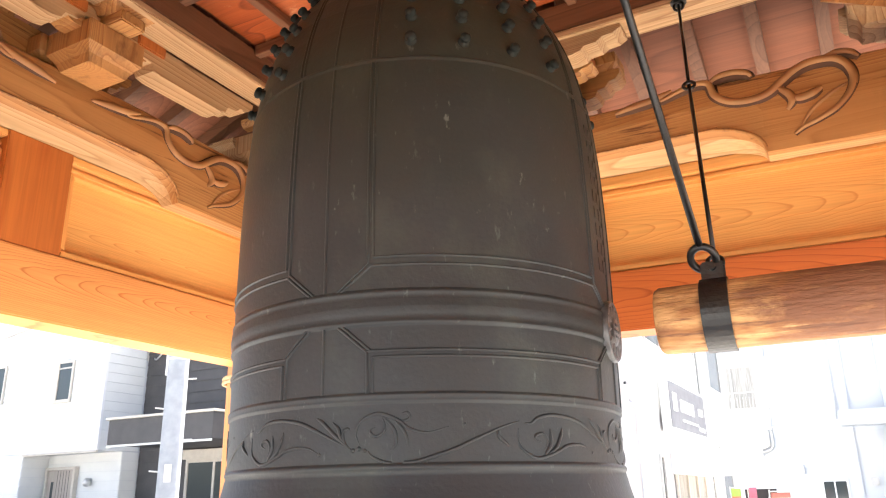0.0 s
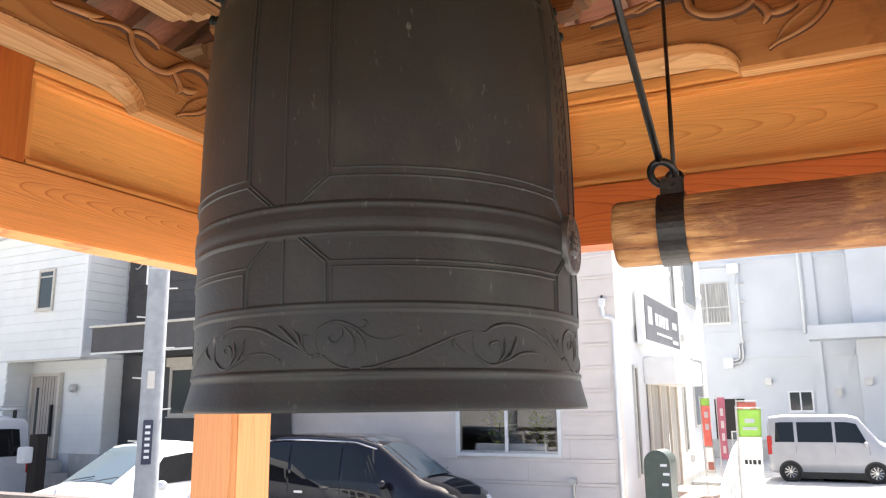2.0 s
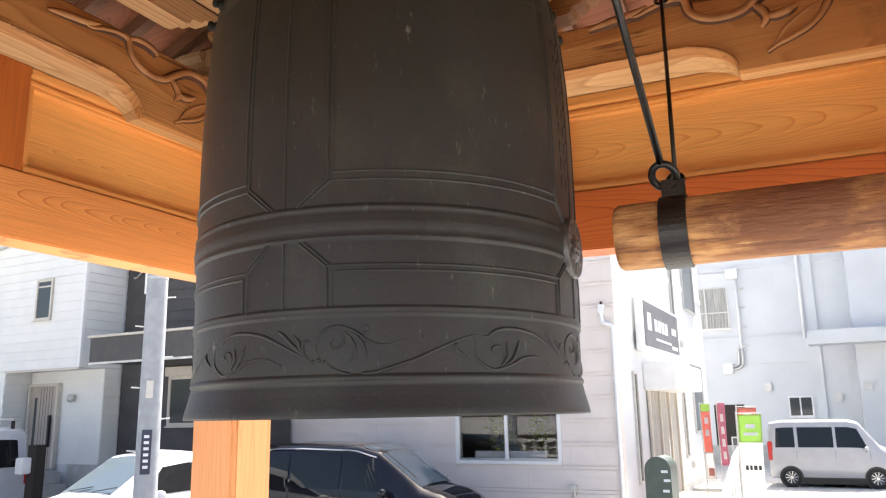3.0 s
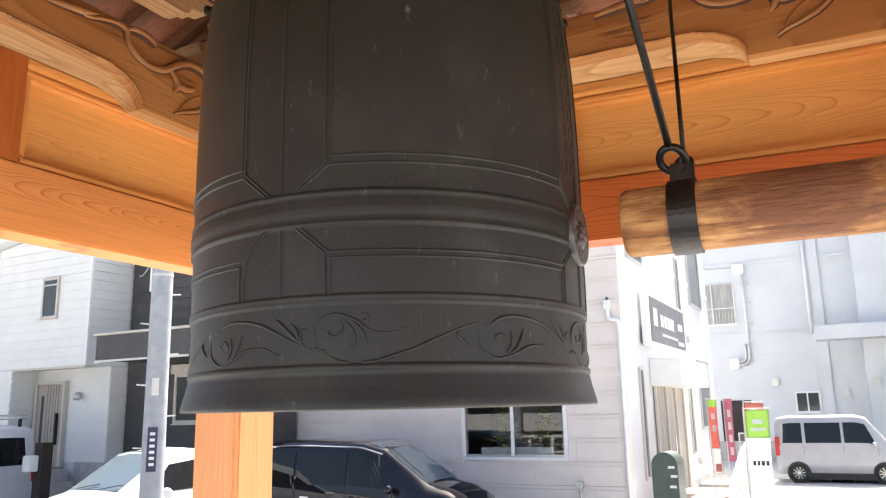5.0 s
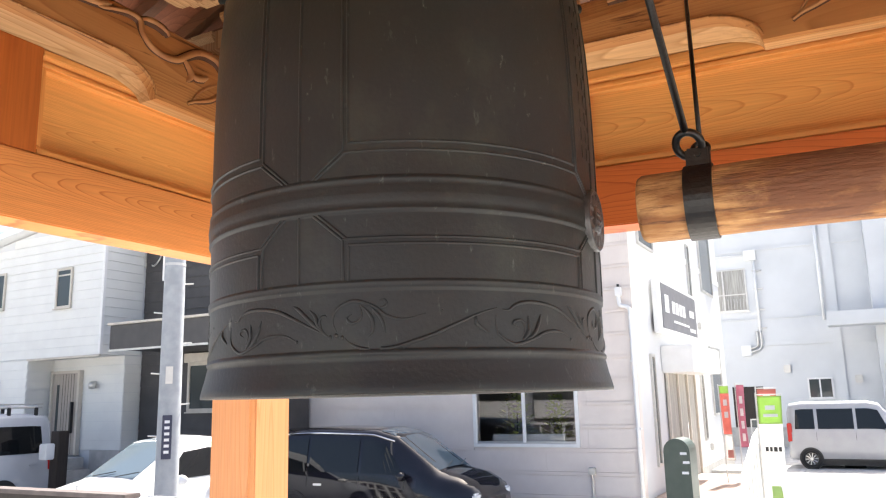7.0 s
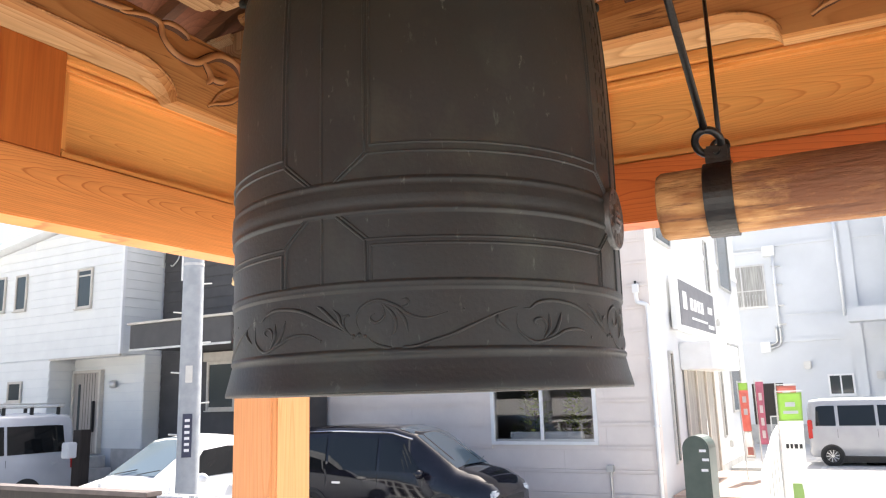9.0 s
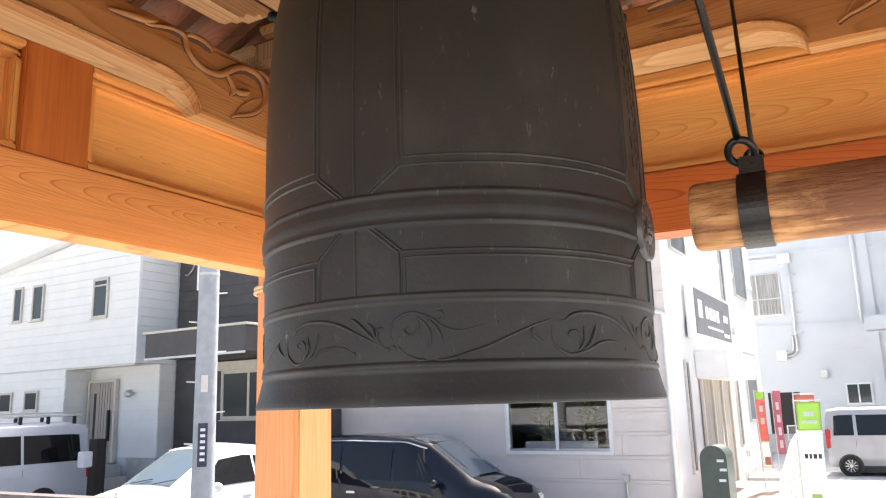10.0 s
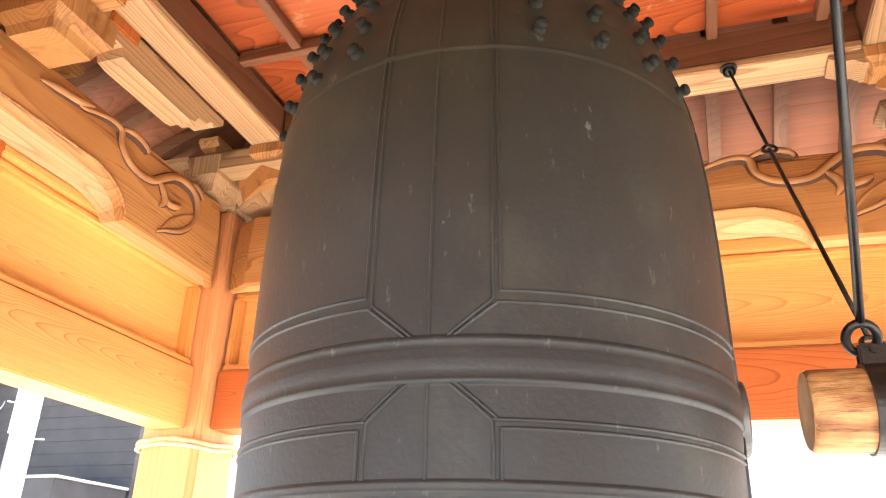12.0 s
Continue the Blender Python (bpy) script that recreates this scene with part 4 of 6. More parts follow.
for s in (0.565, 1.32):
    foot = at_log(s, LR + 0.034)
    hn = Vector((foot.x - 0.075, KN - 0.004, KZ0 - 0.012))
    hs = Vector((foot.x - 0.06, KS + 0.004, KZ0 - 0.012))
    mid = foot.lerp(hn, 0.585)
    eye_bar(foot + Vector((0.004, 0.008, 0.004)), mid, 0.0042, 0.013, "hanger_rod", "thin black iron hanger rod linked to the striking log")
    eye_bar(mid, hn, 0.0040, 0.013, "hanger_rod", "thin black iron hanger rod linked to the purlin")
    eye_bar(foot + Vector((-0.012, -0.012, 0.008)), hs, 0.0066, 0.021, "hanger_rod", "thick black iron hanger rod eyed onto the striking log")
    for h in (hn, hs):
        t = thing("ring_bolt", "black iron ring bolt with a washer under the purlin", "bolt", "ring bolts", at=tuple(h))
        part("washer", lathe([(0.0, 0.008), (0.022, 0.008), (0.022, 0.012), (0.0, 0.012)], 20, (0, 0.004 if h is hn else -0.004)), IRON, t)
        part("ring", tube([(0.013 * math.cos(a), 0, 0.013 * math.sin(a) - 0.004) for a in [2 * math.pi * k / 16 for k in range(16)]], 0.004, 8, True), IRON, t, smooth=True)

# ---- street: materials ----
WHITE = mat("white_siding", (0.745, 0.75, 0.72), 0.6, second=(0.70, 0.705, 0.68), scale=2, bump=0.05)
WALLW = mat("white_render", (0.65, 0.665, 0.675), 0.85, second=(0.60, 0.615, 0.625), scale=0.8, bump=0.15, fine=40)
TRIMW = mat("white_trim", (0.80, 0.80, 0.79), 0.45, second=(0.76, 0.76, 0.75), scale=5, bump=0.03)
TILE = mat("beige_cladding", (0.72, 0.655, 0.61), 0.65, second=(0.68, 0.615, 0.575), scale=3, bump=0.12, fine=35)
DARK = mat("charcoal_siding", (0.055, 0.052, 0.052), 0.6, second=(0.07, 0.066, 0.064), scale=3, bump=0.08)
ALU = mat("aluminium_frame", (0.62, 0.61, 0.58), 0.35, 0.6, second=(0.55, 0.54, 0.52), scale=8, bump=0.02)
BEIGEFR = mat("beige_frame", (0.58, 0.54, 0.47), 0.5, second=(0.52, 0.48, 0.42), scale=8, bump=0.03)
PANE = glass("window_pane", (0.06, 0.07, 0.07), 0.04)
CURTAIN = mat("pale_curtain", (0.46, 0.45, 0.41), 0.9, second=(0.28, 0.27, 0.25), scale=10, stretch=(3, 3, 0.1), bump=0.2)
DOORW = mat("grey_timber_door", (0.42, 0.37, 0.32), 0.55, second=(0.33, 0.29, 0.25), scale=7, stretch=(6, 6, 0.3), bump=0.1)
CONC = mat("pole_concrete", (0.35, 0.37, 0.395), 0.8, second=(0.28, 0.30, 0.325), scale=6, bump=0.25, fine=50)
CEMENT = mat("step_cement", (0.48, 0.47, 0.45), 0.9, second=(0.40, 0.39, 0.37), scale=5, bump=0.3, fine=50)
NAVY = mat("navy_plate", (0.02, 0.025, 0.06), 0.45, second=(0.03, 0.035, 0.07), scale=20, bump=0.02)
PALE = mat("pale_mark", (0.75, 0.76, 0.77), 0.6, second=(0.68, 0.69, 0.7), scale=30, bump=0.02)
GREYSIGN = mat("grey_sign_face", (0.16, 0.162, 0.175), 0.5, second=(0.13, 0.13, 0.145), scale=4, bump=0.02)
GREEN = mat("dark_green_enamel", (0.035, 0.06, 0.05), 0.35, second=(0.05, 0.075, 0.062), scale=6, bump=0.05)
LIME = mat("lime_cloth", (0.36, 0.52, 0.16), 0.8, second=(0.33, 0.48, 0.14), scale=8, bump=0.1)
REDCLOTH = mat("red_cloth", (0.56, 0.24, 0.20), 0.8, second=(0.50, 0.19, 0.16), scale=8, bump=0.1)
PINK = mat("magenta_cloth", (0.42, 0.19, 0.24), 0.8, second=(0.37, 0.16, 0.21), scale=8, bump=0.1)
CLOTH = mat("white_cloth", (0.66, 0.66, 0.65), 0.85, second=(0.61, 0.61, 0.60), scale=8, bump=0.1)
BLACKP = mat("black_paint", (0.008, 0.008, 0.011), 0.05, second=(0.013, 0.012, 0.018), scale=3, bump=0.0, spec=0.5)
WHITEP = mat("white_paint", (0.80, 0.80, 0.80), 0.2, second=(0.78, 0.78, 0.78), scale=3, bump=0.0, spec=0.6)
PEARL = mat("pearl_paint", (0.44, 0.44, 0.455), 0.25, 0.1, second=(0.41, 0.41, 0.43), scale=3, bump=0.0)
SILVER = mat("silver_paint", (0.60, 0.62, 0.65), 0.25, 0.2, second=(0.57, 0.59, 0.62), scale=3, bump=0.0)
TYRE = mat("tyre_rubber", (0.018, 0.018, 0.018), 0.85, second=(0.028, 0.027, 0.026), scale=30, bump=0.2)
RIM = mat("alloy_rim", (0.62, 0.62, 0.62), 0.3, 0.8, second=(0.55, 0.55, 0.55), scale=10, bump=0.02)
CARGLASS = glass("car_glass", (0.008, 0.009, 0.010), 0.02)
CARGLASS.node_tree.nodes["Principled BSDF"].inputs["Specular IOR Level"].default_value = 0.38
# blue-grey base paints in the bright reflection on the windscreens
SCREEN = glass("windscreen_glass", (0.10, 0.135, 0.16), 0.02)
TAIL = mat("red_lens", (0.5, 0.02, 0.015), 0.15, second=(0.4, 0.015, 0.012), scale=20, bump=0.0)
LENS = mat("clear_lens", (0.7, 0.72, 0.74), 0.1, second=(0.6, 0.62, 0.64), scale=20, bump=0.0)
BLACKTRIM = mat("black_trim", (0.02, 0.02, 0.02), 0.5, second=(0.028, 0.028, 0.028), scale=20, bump=0.05)
CHROME = mat("chrome_trim", (0.75, 0.75, 0.76), 0.12, 1.0, second=(0.7, 0.7, 0.71), scale=10, bump=0.0)
LEAF = mat("shrub_leaf", (0.42, 0.44, 0.08), 0.6, second=(0.14, 0.20, 0.035), scale=30, bump=0.1)
DARKWOOD = mat("dark_post", (0.022, 0.016, 0.013), 0.7, second=(0.034, 0.025, 0.02), scale=10, stretch=(4, 4, 0.3), bump=0.2)
ROOFT = mat("roof_sheet", (0.30, 0.30, 0.31), 0.5, second=(0.25, 0.25, 0.26), scale=4, bump=0.1)
PAINTED = mat("painted_lines", (0.66, 0.65, 0.62), 0.9, second=(0.56, 0.55, 0.53), scale=4, bump=0.2)
RAMP = mat("ramp_paving", (0.40, 0.31, 0.26), 0.85, second=(0.34, 0.26, 0.22), scale=4, bump=0.2)
ASPHALT = mat("pale_asphalt", (0.20, 0.20, 0.205), 0.95, second=(0.16, 0.16, 0.165), scale=3, bump=0.5, fine=80)


def wallbox(axis, face, out):
    """Boxes against a wall: axis the run, face its place, out the sign of its outward normal; w counts outwards."""
    def bx(a0, a1, w0, w1, z0, z1, bevel=0.0):
        p, q = face + out * w0, face + out * w1
        return box(a0, a1, p, q, z0, z1, bevel) if axis == "x" else box(p, q, a0, a1, z0, z1, bevel)
    return bx


def siding_x(parent, face, out, a0, a1, z0, z1, pitch, material, tilt=0.012):
    z = z0
    while z < z1 - 0.02:
        top = min(z + pitch, z1)
        o = [(face, z + 0.006), (face + out * (0.006 + tilt), z + 0.006), (face + out * 0.006, top), (face, top)]
        part("siding_board", prism(o, a0, a1, "x"), material, parent)
        z = top


def siding_y(parent, face, out, a0, a1, z0, z1, pitch, material, tilt=0.012):
    z = z0
    while z < z1 - 0.02:
        top = min(z + pitch, z1)
        o = [(face, z + 0.006), (face + out * (0.006 + tilt), z + 0.006), (face + out * 0.006, top), (face, top)]
        part("siding_board", prism(o, a0, a1, "y"), material, parent)
        z = top


def window(parent, axis, face, out, a0, a1, z0, z1, frame_material, mullion=(), transom=(), t=0.05, pane=None, sill=True, proud=0.05):
    bx = wallbox(axis, face, out)
    w = part("window", bx(a0, a1, 0.0, proud * 0.35, z0, z1), frame_material, parent)
    part("frame", bx(a0, a0 + t, proud * 0.35, proud, z0, z1, 0.006), frame_material, w)
    part("frame", bx(a1 - t, a1, proud * 0.35, proud, z0, z1, 0.006), frame_material, w)
    part("frame", bx(a0 + t, a1 - t, proud * 0.35, proud, z1 - t, z1, 0.006), frame_material, w)
    part("frame", bx(a0 + t, a1 - t, proud * 0.35, proud, z0, z0 + t, 0.006), frame_material, w)
    for m in mullion:
        part("mullion", bx(m - t * 0.4, m + t * 0.4, proud * 0.35, proud * 0.9, z0 + t, z1 - t), frame_material, w)
    for m in transom:
        part("transom", bx(a0 + t, a1 - t, proud * 0.35, proud * 0.9, m - t * 0.3, m + t * 0.3), frame_material, w)
    edges = [a0 + t, *mullion, a1 - t]
    for e0, e1 in zip(edges, edges[1:]):
        part("pane", bx(e0 + 0.001, e1 - 0.001, proud * 0.36, proud * 0.45, z0 + t, z1 - t), pane or PANE, w)
    if sill:
        part("sill", bx(a0 - 0.03, a1 + 0.03, proud * 0.3, proud + 0.04, z0 - 0.03, z0, 0.006), frame_material, w)
    return w


# ---- beige house with the shop entrance ----
BY, BX = 15.5, -3.914
house = thing("beige_house", "two-storey house with beige panel cladding and a white side wall", "house")
ow, oe, oz0, oz1 = -7.46, -5.21, 0.62, 2.05       # window opening
bm = bmesh.new()
add_box(bm, -15.0, ow, BY, BY + 0.18, ZG, 5.0)
add_box(bm, oe, BX, BY, BY + 0.18, ZG, 5.0)
add_box(bm, ow, oe, BY, BY + 0.18, ZG, oz0)
add_box(bm, ow, oe, BY, BY + 0.18, oz1, 5.0)
part("front_wall", bm, TILE, house)
part("side_wall", box(BX - 0.18, BX, BY + 0.183, 27.0, ZG, 7.4), WALLW, house, "white rendered side wall")
part("far_wall", box(-15.0, -14.82, BY + 0.183, 27.0, ZG, 5.0), WALLW, house)
part("back_wall", box(-14.8, BX - 0.2, 26.8, 27.0, ZG, 5.0), WALLW, house)
part("flat_roof", box(-15.1, BX + 0.02, BY - 0.1, 27.0, 5.003, 5.15), TRIMW, house)
part("upper_storey", box(-14.0, BX - 0.19, 19.5, 26.7, 5.153, 7.4), WALLW, house)
part("window_room", box(ow + 0.05, oe - 0.05, BY + 1.6, BY + 1.7, 0.0, 2.6), DOORW, house, "dim room behind the window")
part("window_floor", box(ow + 0.05, oe - 0.05, BY + 0.19, BY + 1.6, oz0 - 0.12, oz0 - 0.05), CEMENT, house)
wf = part("window_frame", box(ow - 0.06, oe + 0.06, BY - 0.05, BY - 0.004, oz0 - 0.07, oz0, 0.01), TRIMW, house, "white sliding window frame")
for a0, a1, z0, z1 in ((ow - 0.06, ow + 0.02, oz0, oz1), (oe - 0.02, oe + 0.06, oz0, oz1), (ow + 0.02, oe - 0.02, oz1 - 0.05, oz1 + 0.03)):
    part("frame_bar", box(a0, a1, BY - 0.045, BY + 0.05, z0, z1, 0.006), TRIMW, wf)
mid = (ow + oe) / 2 - 0.02
part("meeting_stile", box(mid - 0.035, mid + 0.035, BY - 0.02, BY + 0.04, oz0 + 0.02, oz1 - 0.05, 0.005), TRIMW, wf)
part("bottom_rail", box(ow + 0.02, oe - 0.02, BY + 0.0, BY + 0.04, oz0 + 0.001, oz0 + 0.05, 0.005), ALU, wf)
clear = bpy.data.materials.new("clear_glass")
clear.use_nodes = True
cb = clear.node_tree.nodes["Principled BSDF"]
cb.inputs["Transmission Weight"].default_value = 1.0
cb.inputs["Roughness"].default_value = 0.01
cb.inputs["IOR"].default_value = 1.45
for a0, a1, yy in ((ow + 0.02, mid - 0.035, 0.022), (mid + 0.035, oe - 0.02, 0.008)):
    pane = part("pane", box(a0, a1, BY + yy, BY + yy + 0.006, oz0 + 0.05, oz1 - 0.05), clear, wf)
    pane.visible_shadow = False
# plants and trough are added inside to stand for greenery mirrored in the panes
random.seed(21)
for cx0, sz, hh in ((-6.72, 0.42, 0.95), (-5.80, 0.34, 0.80)):
    plant = thing("potted_plant", "yellow-green leafy plant standing for foliage mirrored in the window", "plant", "window plants", at=(cx0, BY + 0.50, oz0 - 0.05))
    part("pot", lathe([(0.0, 0.0), (0.09, 0.0), (0.12, 0.16), (0.0, 0.16)], 20, (0, 0)), CLOTH, plant)
    part("stem", tube([(0, 0, 0.15), (0.01, 0, hh * 0.7)], 0.012, 6), DARKWOOD, plant)
    bm = bmesh.new()
    for k in range(420):
        a, b2 = random.uniform(0, 6.28), random.random()
        r = sz * math.sqrt(random.random()) * (1.1 - 0.8 * b2)
        p = Vector((r * math.cos(a), r * math.sin(a), 0.2 + hh * b2))
        d = Vector((math.cos(a), math.sin(a), random.uniform(-0.4, 0.7))).normalized()
        s = d.cross(Vector((0, 0, 1))).normalized()
        L = random.uniform(0.10, 0.18)
        q = [p, p + d * L * 0.5 + s * L * 0.28, p + d * L, p + d * L * 0.5 - s * L * 0.28]
        bm.faces.new([bm.verts.new(v) for v in q])
    tagged(part("leaves", bm, LEAF, plant), kind="stuff")
box_planter = thing("window_box", "low white planter box standing for one mirrored in the window", "planter", at=(0, 0, 0))
part("trough", box(ow + 0.35, oe - 0.3, BY + 0.06, BY + 0.19, oz0 - 0.05, oz0 + 0.19, 0.01), CLOTH, box_planter)

# rain pipe on the corner with its head, conduit with a meter box
pipe = thing("rain_pipe", "white plastic downpipe with a bend on the house corner", "pipe")
part("tube", tube(catmull([(-4.16, BY - 0.07, 3.62), (-4.16, BY - 0.07, 3.42), (-4.13, BY - 0.07, 3.33), (-3.99, BY - 0.07, 3.28), (-3.95, BY - 0.07, 3.18), (-3.95, BY - 0.07, 2.9)], 5) + [(-3.95, BY - 0.07, z) for z in (2.0, 1.0, ZG)], 0.042, 12), TRIMW, pipe, smooth=True)
part("head", box(-4.22, -4.10, BY - 0.13, BY - 0.01, 3.52, 3.70, 0.01), TRIMW, pipe)
part("vent", tube([(-4.16, BY - 0.07, 3.70), (-4.16, BY - 0.07, 3.76)], 0.025, 8), BLACKTRIM, pipe)
for z in (2.2, 0.9):
    part("clip", box(-4.01, -3.89, BY - 0.10, BY + 0.0, z, z + 0.03), TRIMW, pipe)
meter = thing("conduit", "grey conduit with a small box on the house wall", "conduit")
part("box", box(-5.0, -4.86, BY - 0.12, BY, 0.04, 0.17, 0.01), ALU, meter)
part("tube", tube([(-4.93, BY - 0.05, 0.04), (-4.93, BY - 0.05, ZG)], 0.025, 10), ALU, meter)

# side wall of the beige house: sign, doorway, windows, mail slot, kerb
sg = thing("sign_board", "grey and white projecting shop sign board on the white wall", "sign")
part("case", box(BX + 0.06, BX + 0.20, 16.98, 21.4, 2.86, 4.06, 0.02), TRIMW, sg)
part("face", box(BX + 0.203, BX + 0.212, 17.25, 21.25, 2.98, 3.98), GREYSIGN, sg)
for a0, a1, z0, z1 in ((17.55, 17.95, 3.35, 3.75), (18.3, 18.6, 3.38, 3.66), (18.7, 19.0, 3.38, 3.66), (19.1, 19.4, 3.38, 3.66), (19.5, 19.8, 3.38, 3.66), (18.4, 20.2, 3.17, 3.22), (20.35, 20.9, 3.45, 3.62), (20.3, 21.0, 3.07, 3.16)):
    part("lettering_bar", box(BX + 0.213, BX + 0.217, a0, a1, z0, z1), PALE, sg)
for y in (17.6, 20.8):
    part("stay", box(BX, BX + 0.06, y - 0.05, y + 0.05, 3.1, 3.8), ALU, sg)
en = thing("shop_entrance", "glazed shop entrance with aluminium doors under a small canopy", "entrance")
part("canopy", box(BX, BX + 0.7, 17.7, 21.3, 2.02, 2.62, 0.02), TRIMW, en)
# curtain material serves as a lighter pane for the glazed doors
part("panel", box(BX, BX + 0.03, 17.9, 21.2, ZG + 0.1, 2.02), CURTAIN, en, "pale panel standing for the door glass")
for y in (17.9, 19.0, 20.1, 21.15):
    part("jamb", box(BX + 0.03, BX + 0.08, y - 0.06, y + 0.06, ZG + 0.1, 2.02, 0.008), BEIGEFR, en)
part("door_handle", tube([(BX + 0.14, 19.35, 0.2), (BX + 0.14, 19.35, 0.9)], 0.018, 8), CHROME, en)
for y0, y1, z0, z1 in ((16.6, 16.95, 0.1, 2.4), (22.2, 22.6, 0.3, 2.4), (24.0, 25.8, 0.9, 2.9), (23.6, 25.6, 4.5, 6.6), (16.2, 17.6, 4.7, 6.2), (21.6, 22.0, 3.8, 5.6)):
    window(house, "y", BX, 1, y0, y1, z0, z1, ALU, t=0.06, sill=False)
for y, z in ((22.6, 2.55), (22.7, 3.3), (23.0, 0.0)):
    part("vent_hood", box(BX, BX + 0.09, y - 0.09, y + 0.09, z, z + 0.2, 0.02), ALU, house)
part("plinth", box(BX, BX + 0.03, 21.4, 26.9, ZG, ZG + 0.42), CEMENT, house, "grey cement plinth")
part("step", box(BX + 0.03, BX + 1.0, 22.6, 24.4, ZG, ZG + 0.25, 0.01), CEMENT, house)
part("ramp", box(BX + 0.03, BX + 1.9, 16.0, 21.0, ZG, ZG + 0.32, 0.01), RAMP, house, "pinkish paved ramp")
rl = thing("ramp_wall", "low white parapet wall along the shop ramp", "parapet")
part("wall", prism([(14.4, ZG), (18.8, ZG), (18.8, 1.0), (16.5, 0.72), (14.4, 0.14)], -2.03, -1.93, "x"), TRIMW, rl)
for k in range(9):
    part("bar", box(-1.928, -1.915, 14.6 + 0.45 * k, 14.63 + 0.45 * k, ZG, 0.1 + min(0.27 * 0.45 * k, 0.55)), ALU, rl)

# ---- far white building ----
FY = 36.0
fb = thing("white_building", "large white rendered building with windows and surface pipes", "building")
part("wall", box(-8.0, 0.7, FY, FY + 8, ZG, 11.0), WALLW, fb)
part("wing", box(0.702, 9.0, FY - 1.0, FY + 8, ZG, 11.0), WALLW, fb)
part("wing_canopy", box(-0.95, 9.1, FY - 2.2, FY - 1.002, 4.0, 4.55, 0.02), WALLW, fb)
part("band", box(-8.0, 0.65, FY - 0.06, FY - 0.002, 3.45, 3.62, 0.01), WALLW, fb)
part("band", box(-8.0, 0.65, FY - 0.05, FY - 0.002, 4.6, 4.66, 0.01), WALLW, fb)
part("band", box(-8.0, 0.65, FY - 0.06, FY - 0.002, 7.6, 7.75, 0.01), WALLW, fb)
part("dado", box(-8.0, 0.65, FY - 0.04, FY - 0.002, ZG, 0.05), CEMENT, fb, "grey cement dado")
part("corner_pier", box(-0.95, -0.55, FY - 0.12, FY - 0.002, ZG, 11.0, 0.01), WALLW, fb)
w = window(fb, "x", FY, -1, -5.75, -4.0, 5.0, 6.9, ALU, mullion=(-4.98,), transom=(5.75,), t=0.07, pane=CURTAIN)
for k in range(14):
    part("guard_bar", box(-5.7 + 0.125 * k, -5.685 + 0.125 * k, FY - 0.12, FY - 0.10, 5.05, 5.55), ALU, w)
window(fb, "x", FY, -1, -2.02, -1.05, 1.18, 2.05, TRIMW, mullion=(-1.55,), t=0.07)
window(fb, "x", FY, -1, -2.0, -1.05, 0.4, 0.95, TRIMW, mullion=(-1.55,), t=0.07)
part("doorway", box(-5.0, -3.75, FY - 0.02, FY - 0.003, -0.3, 1.75), DARKWOOD, fb, "dark recessed doorway")
window(fb, "x", FY, -1, -4.4, -3.8, -0.2, 0.4, ALU, t=0.05)
for x, z in ((-2.72, 2.45), (-0.1, 1.95)):
    part("vent_hood", box(x - 0.14, x + 0.14, FY - 0.16, FY - 0.003, z - 0.16, z + 0.16, 0.03), ALU, fb)
part("vent_hood", box(0.85, 1.13, FY - 1.16, FY - 1.003, 2.2, 2.52, 0.03), ALU, fb)
pp = thing("surface_pipes", "white surface pipes and junction boxes on the building wall", "pipes")
part("pipe", tube([(-3.62, FY - 0.12, 7.2), (-3.62, FY - 0.12, 4.0)], 0.05, 10), TRIMW, pp, smooth=True)
for o in (0.0, 0.14):
    part("pipe", tube(catmull([(-3.62 - o, FY - 0.12, 4.1), (-3.62 - o, FY - 0.12, 3.55 + o), (-3.75 - o * 0.5, FY - 0.12, 3.3 + o), (-4.1, FY - 0.12, 3.22 + o)], 6), 0.055, 10), ALU, pp, smooth=True)
part("junction_box", box(-4.45, -4.05, FY - 0.2, FY - 0.003, 3.05, 3.5, 0.02), TRIMW, pp)
part("junction_box", box(-4.0, -3.5, FY - 0.2, FY - 0.003, 7.2, 7.65, 0.02), TRIMW, pp)
part("pipe", tube([(-6.0, FY - 0.1, 7.5), (-4.0, FY - 0.1, 7.45)], 0.04, 8), TRIMW, pp, smooth=True)
for z in (6.7, 5.9, 5.0, 4.2):
    part("clip", box(-3.72, -3.35, FY - 0.15, FY - 0.003, z, z + 0.05), ALU, pp)
part("downpipe", tube([(-1.1, FY - 0.2, 9.0), (-1.1, FY - 0.2, 4.4)], 0.06, 10), TRIMW, pp, smooth=True)
side_b = thing("cream_building", "cream rendered building beyond the car park", "building")
part("wall", box(9.1, 18.0, 30.0, 44.0, ZG, 7.0), mat("cream_render", (0.72, 0.63, 0.5), 0.85, second=(0.66, 0.58, 0.46), scale=1.5), side_b)
gate = part("lattice", box(9.05, 9.098, 32.0, 34.0, ZG, 1.4), BLACKTRIM, side_b, "dark lattice gate")

# ---- white house ----
HY, HX = 13.0, -16.47
wh = thing("white_house", "two-storey white lap-sided house with a recessed porch", "house")
px0, px1, pz1 = -19.25, -15.5, 2.88           # porch
part("upper_wall", box(-27.0, HX, HY, 20.0, pz1, 5.2), WALLW, wh)
part("lower_wall", box(-27.0, px0, HY, 22.0, ZG, pz1 - 0.003), WALLW, wh)
part("porch_wall", box(px0 + 0.003, HX, HY + 0.75, 20.0, ZG, pz1 - 0.003), WALLW, wh)
siding_x(wh, HY, -1, -27.0, HX, pz1, 5.2, 0.235, WHITE, 0.019)
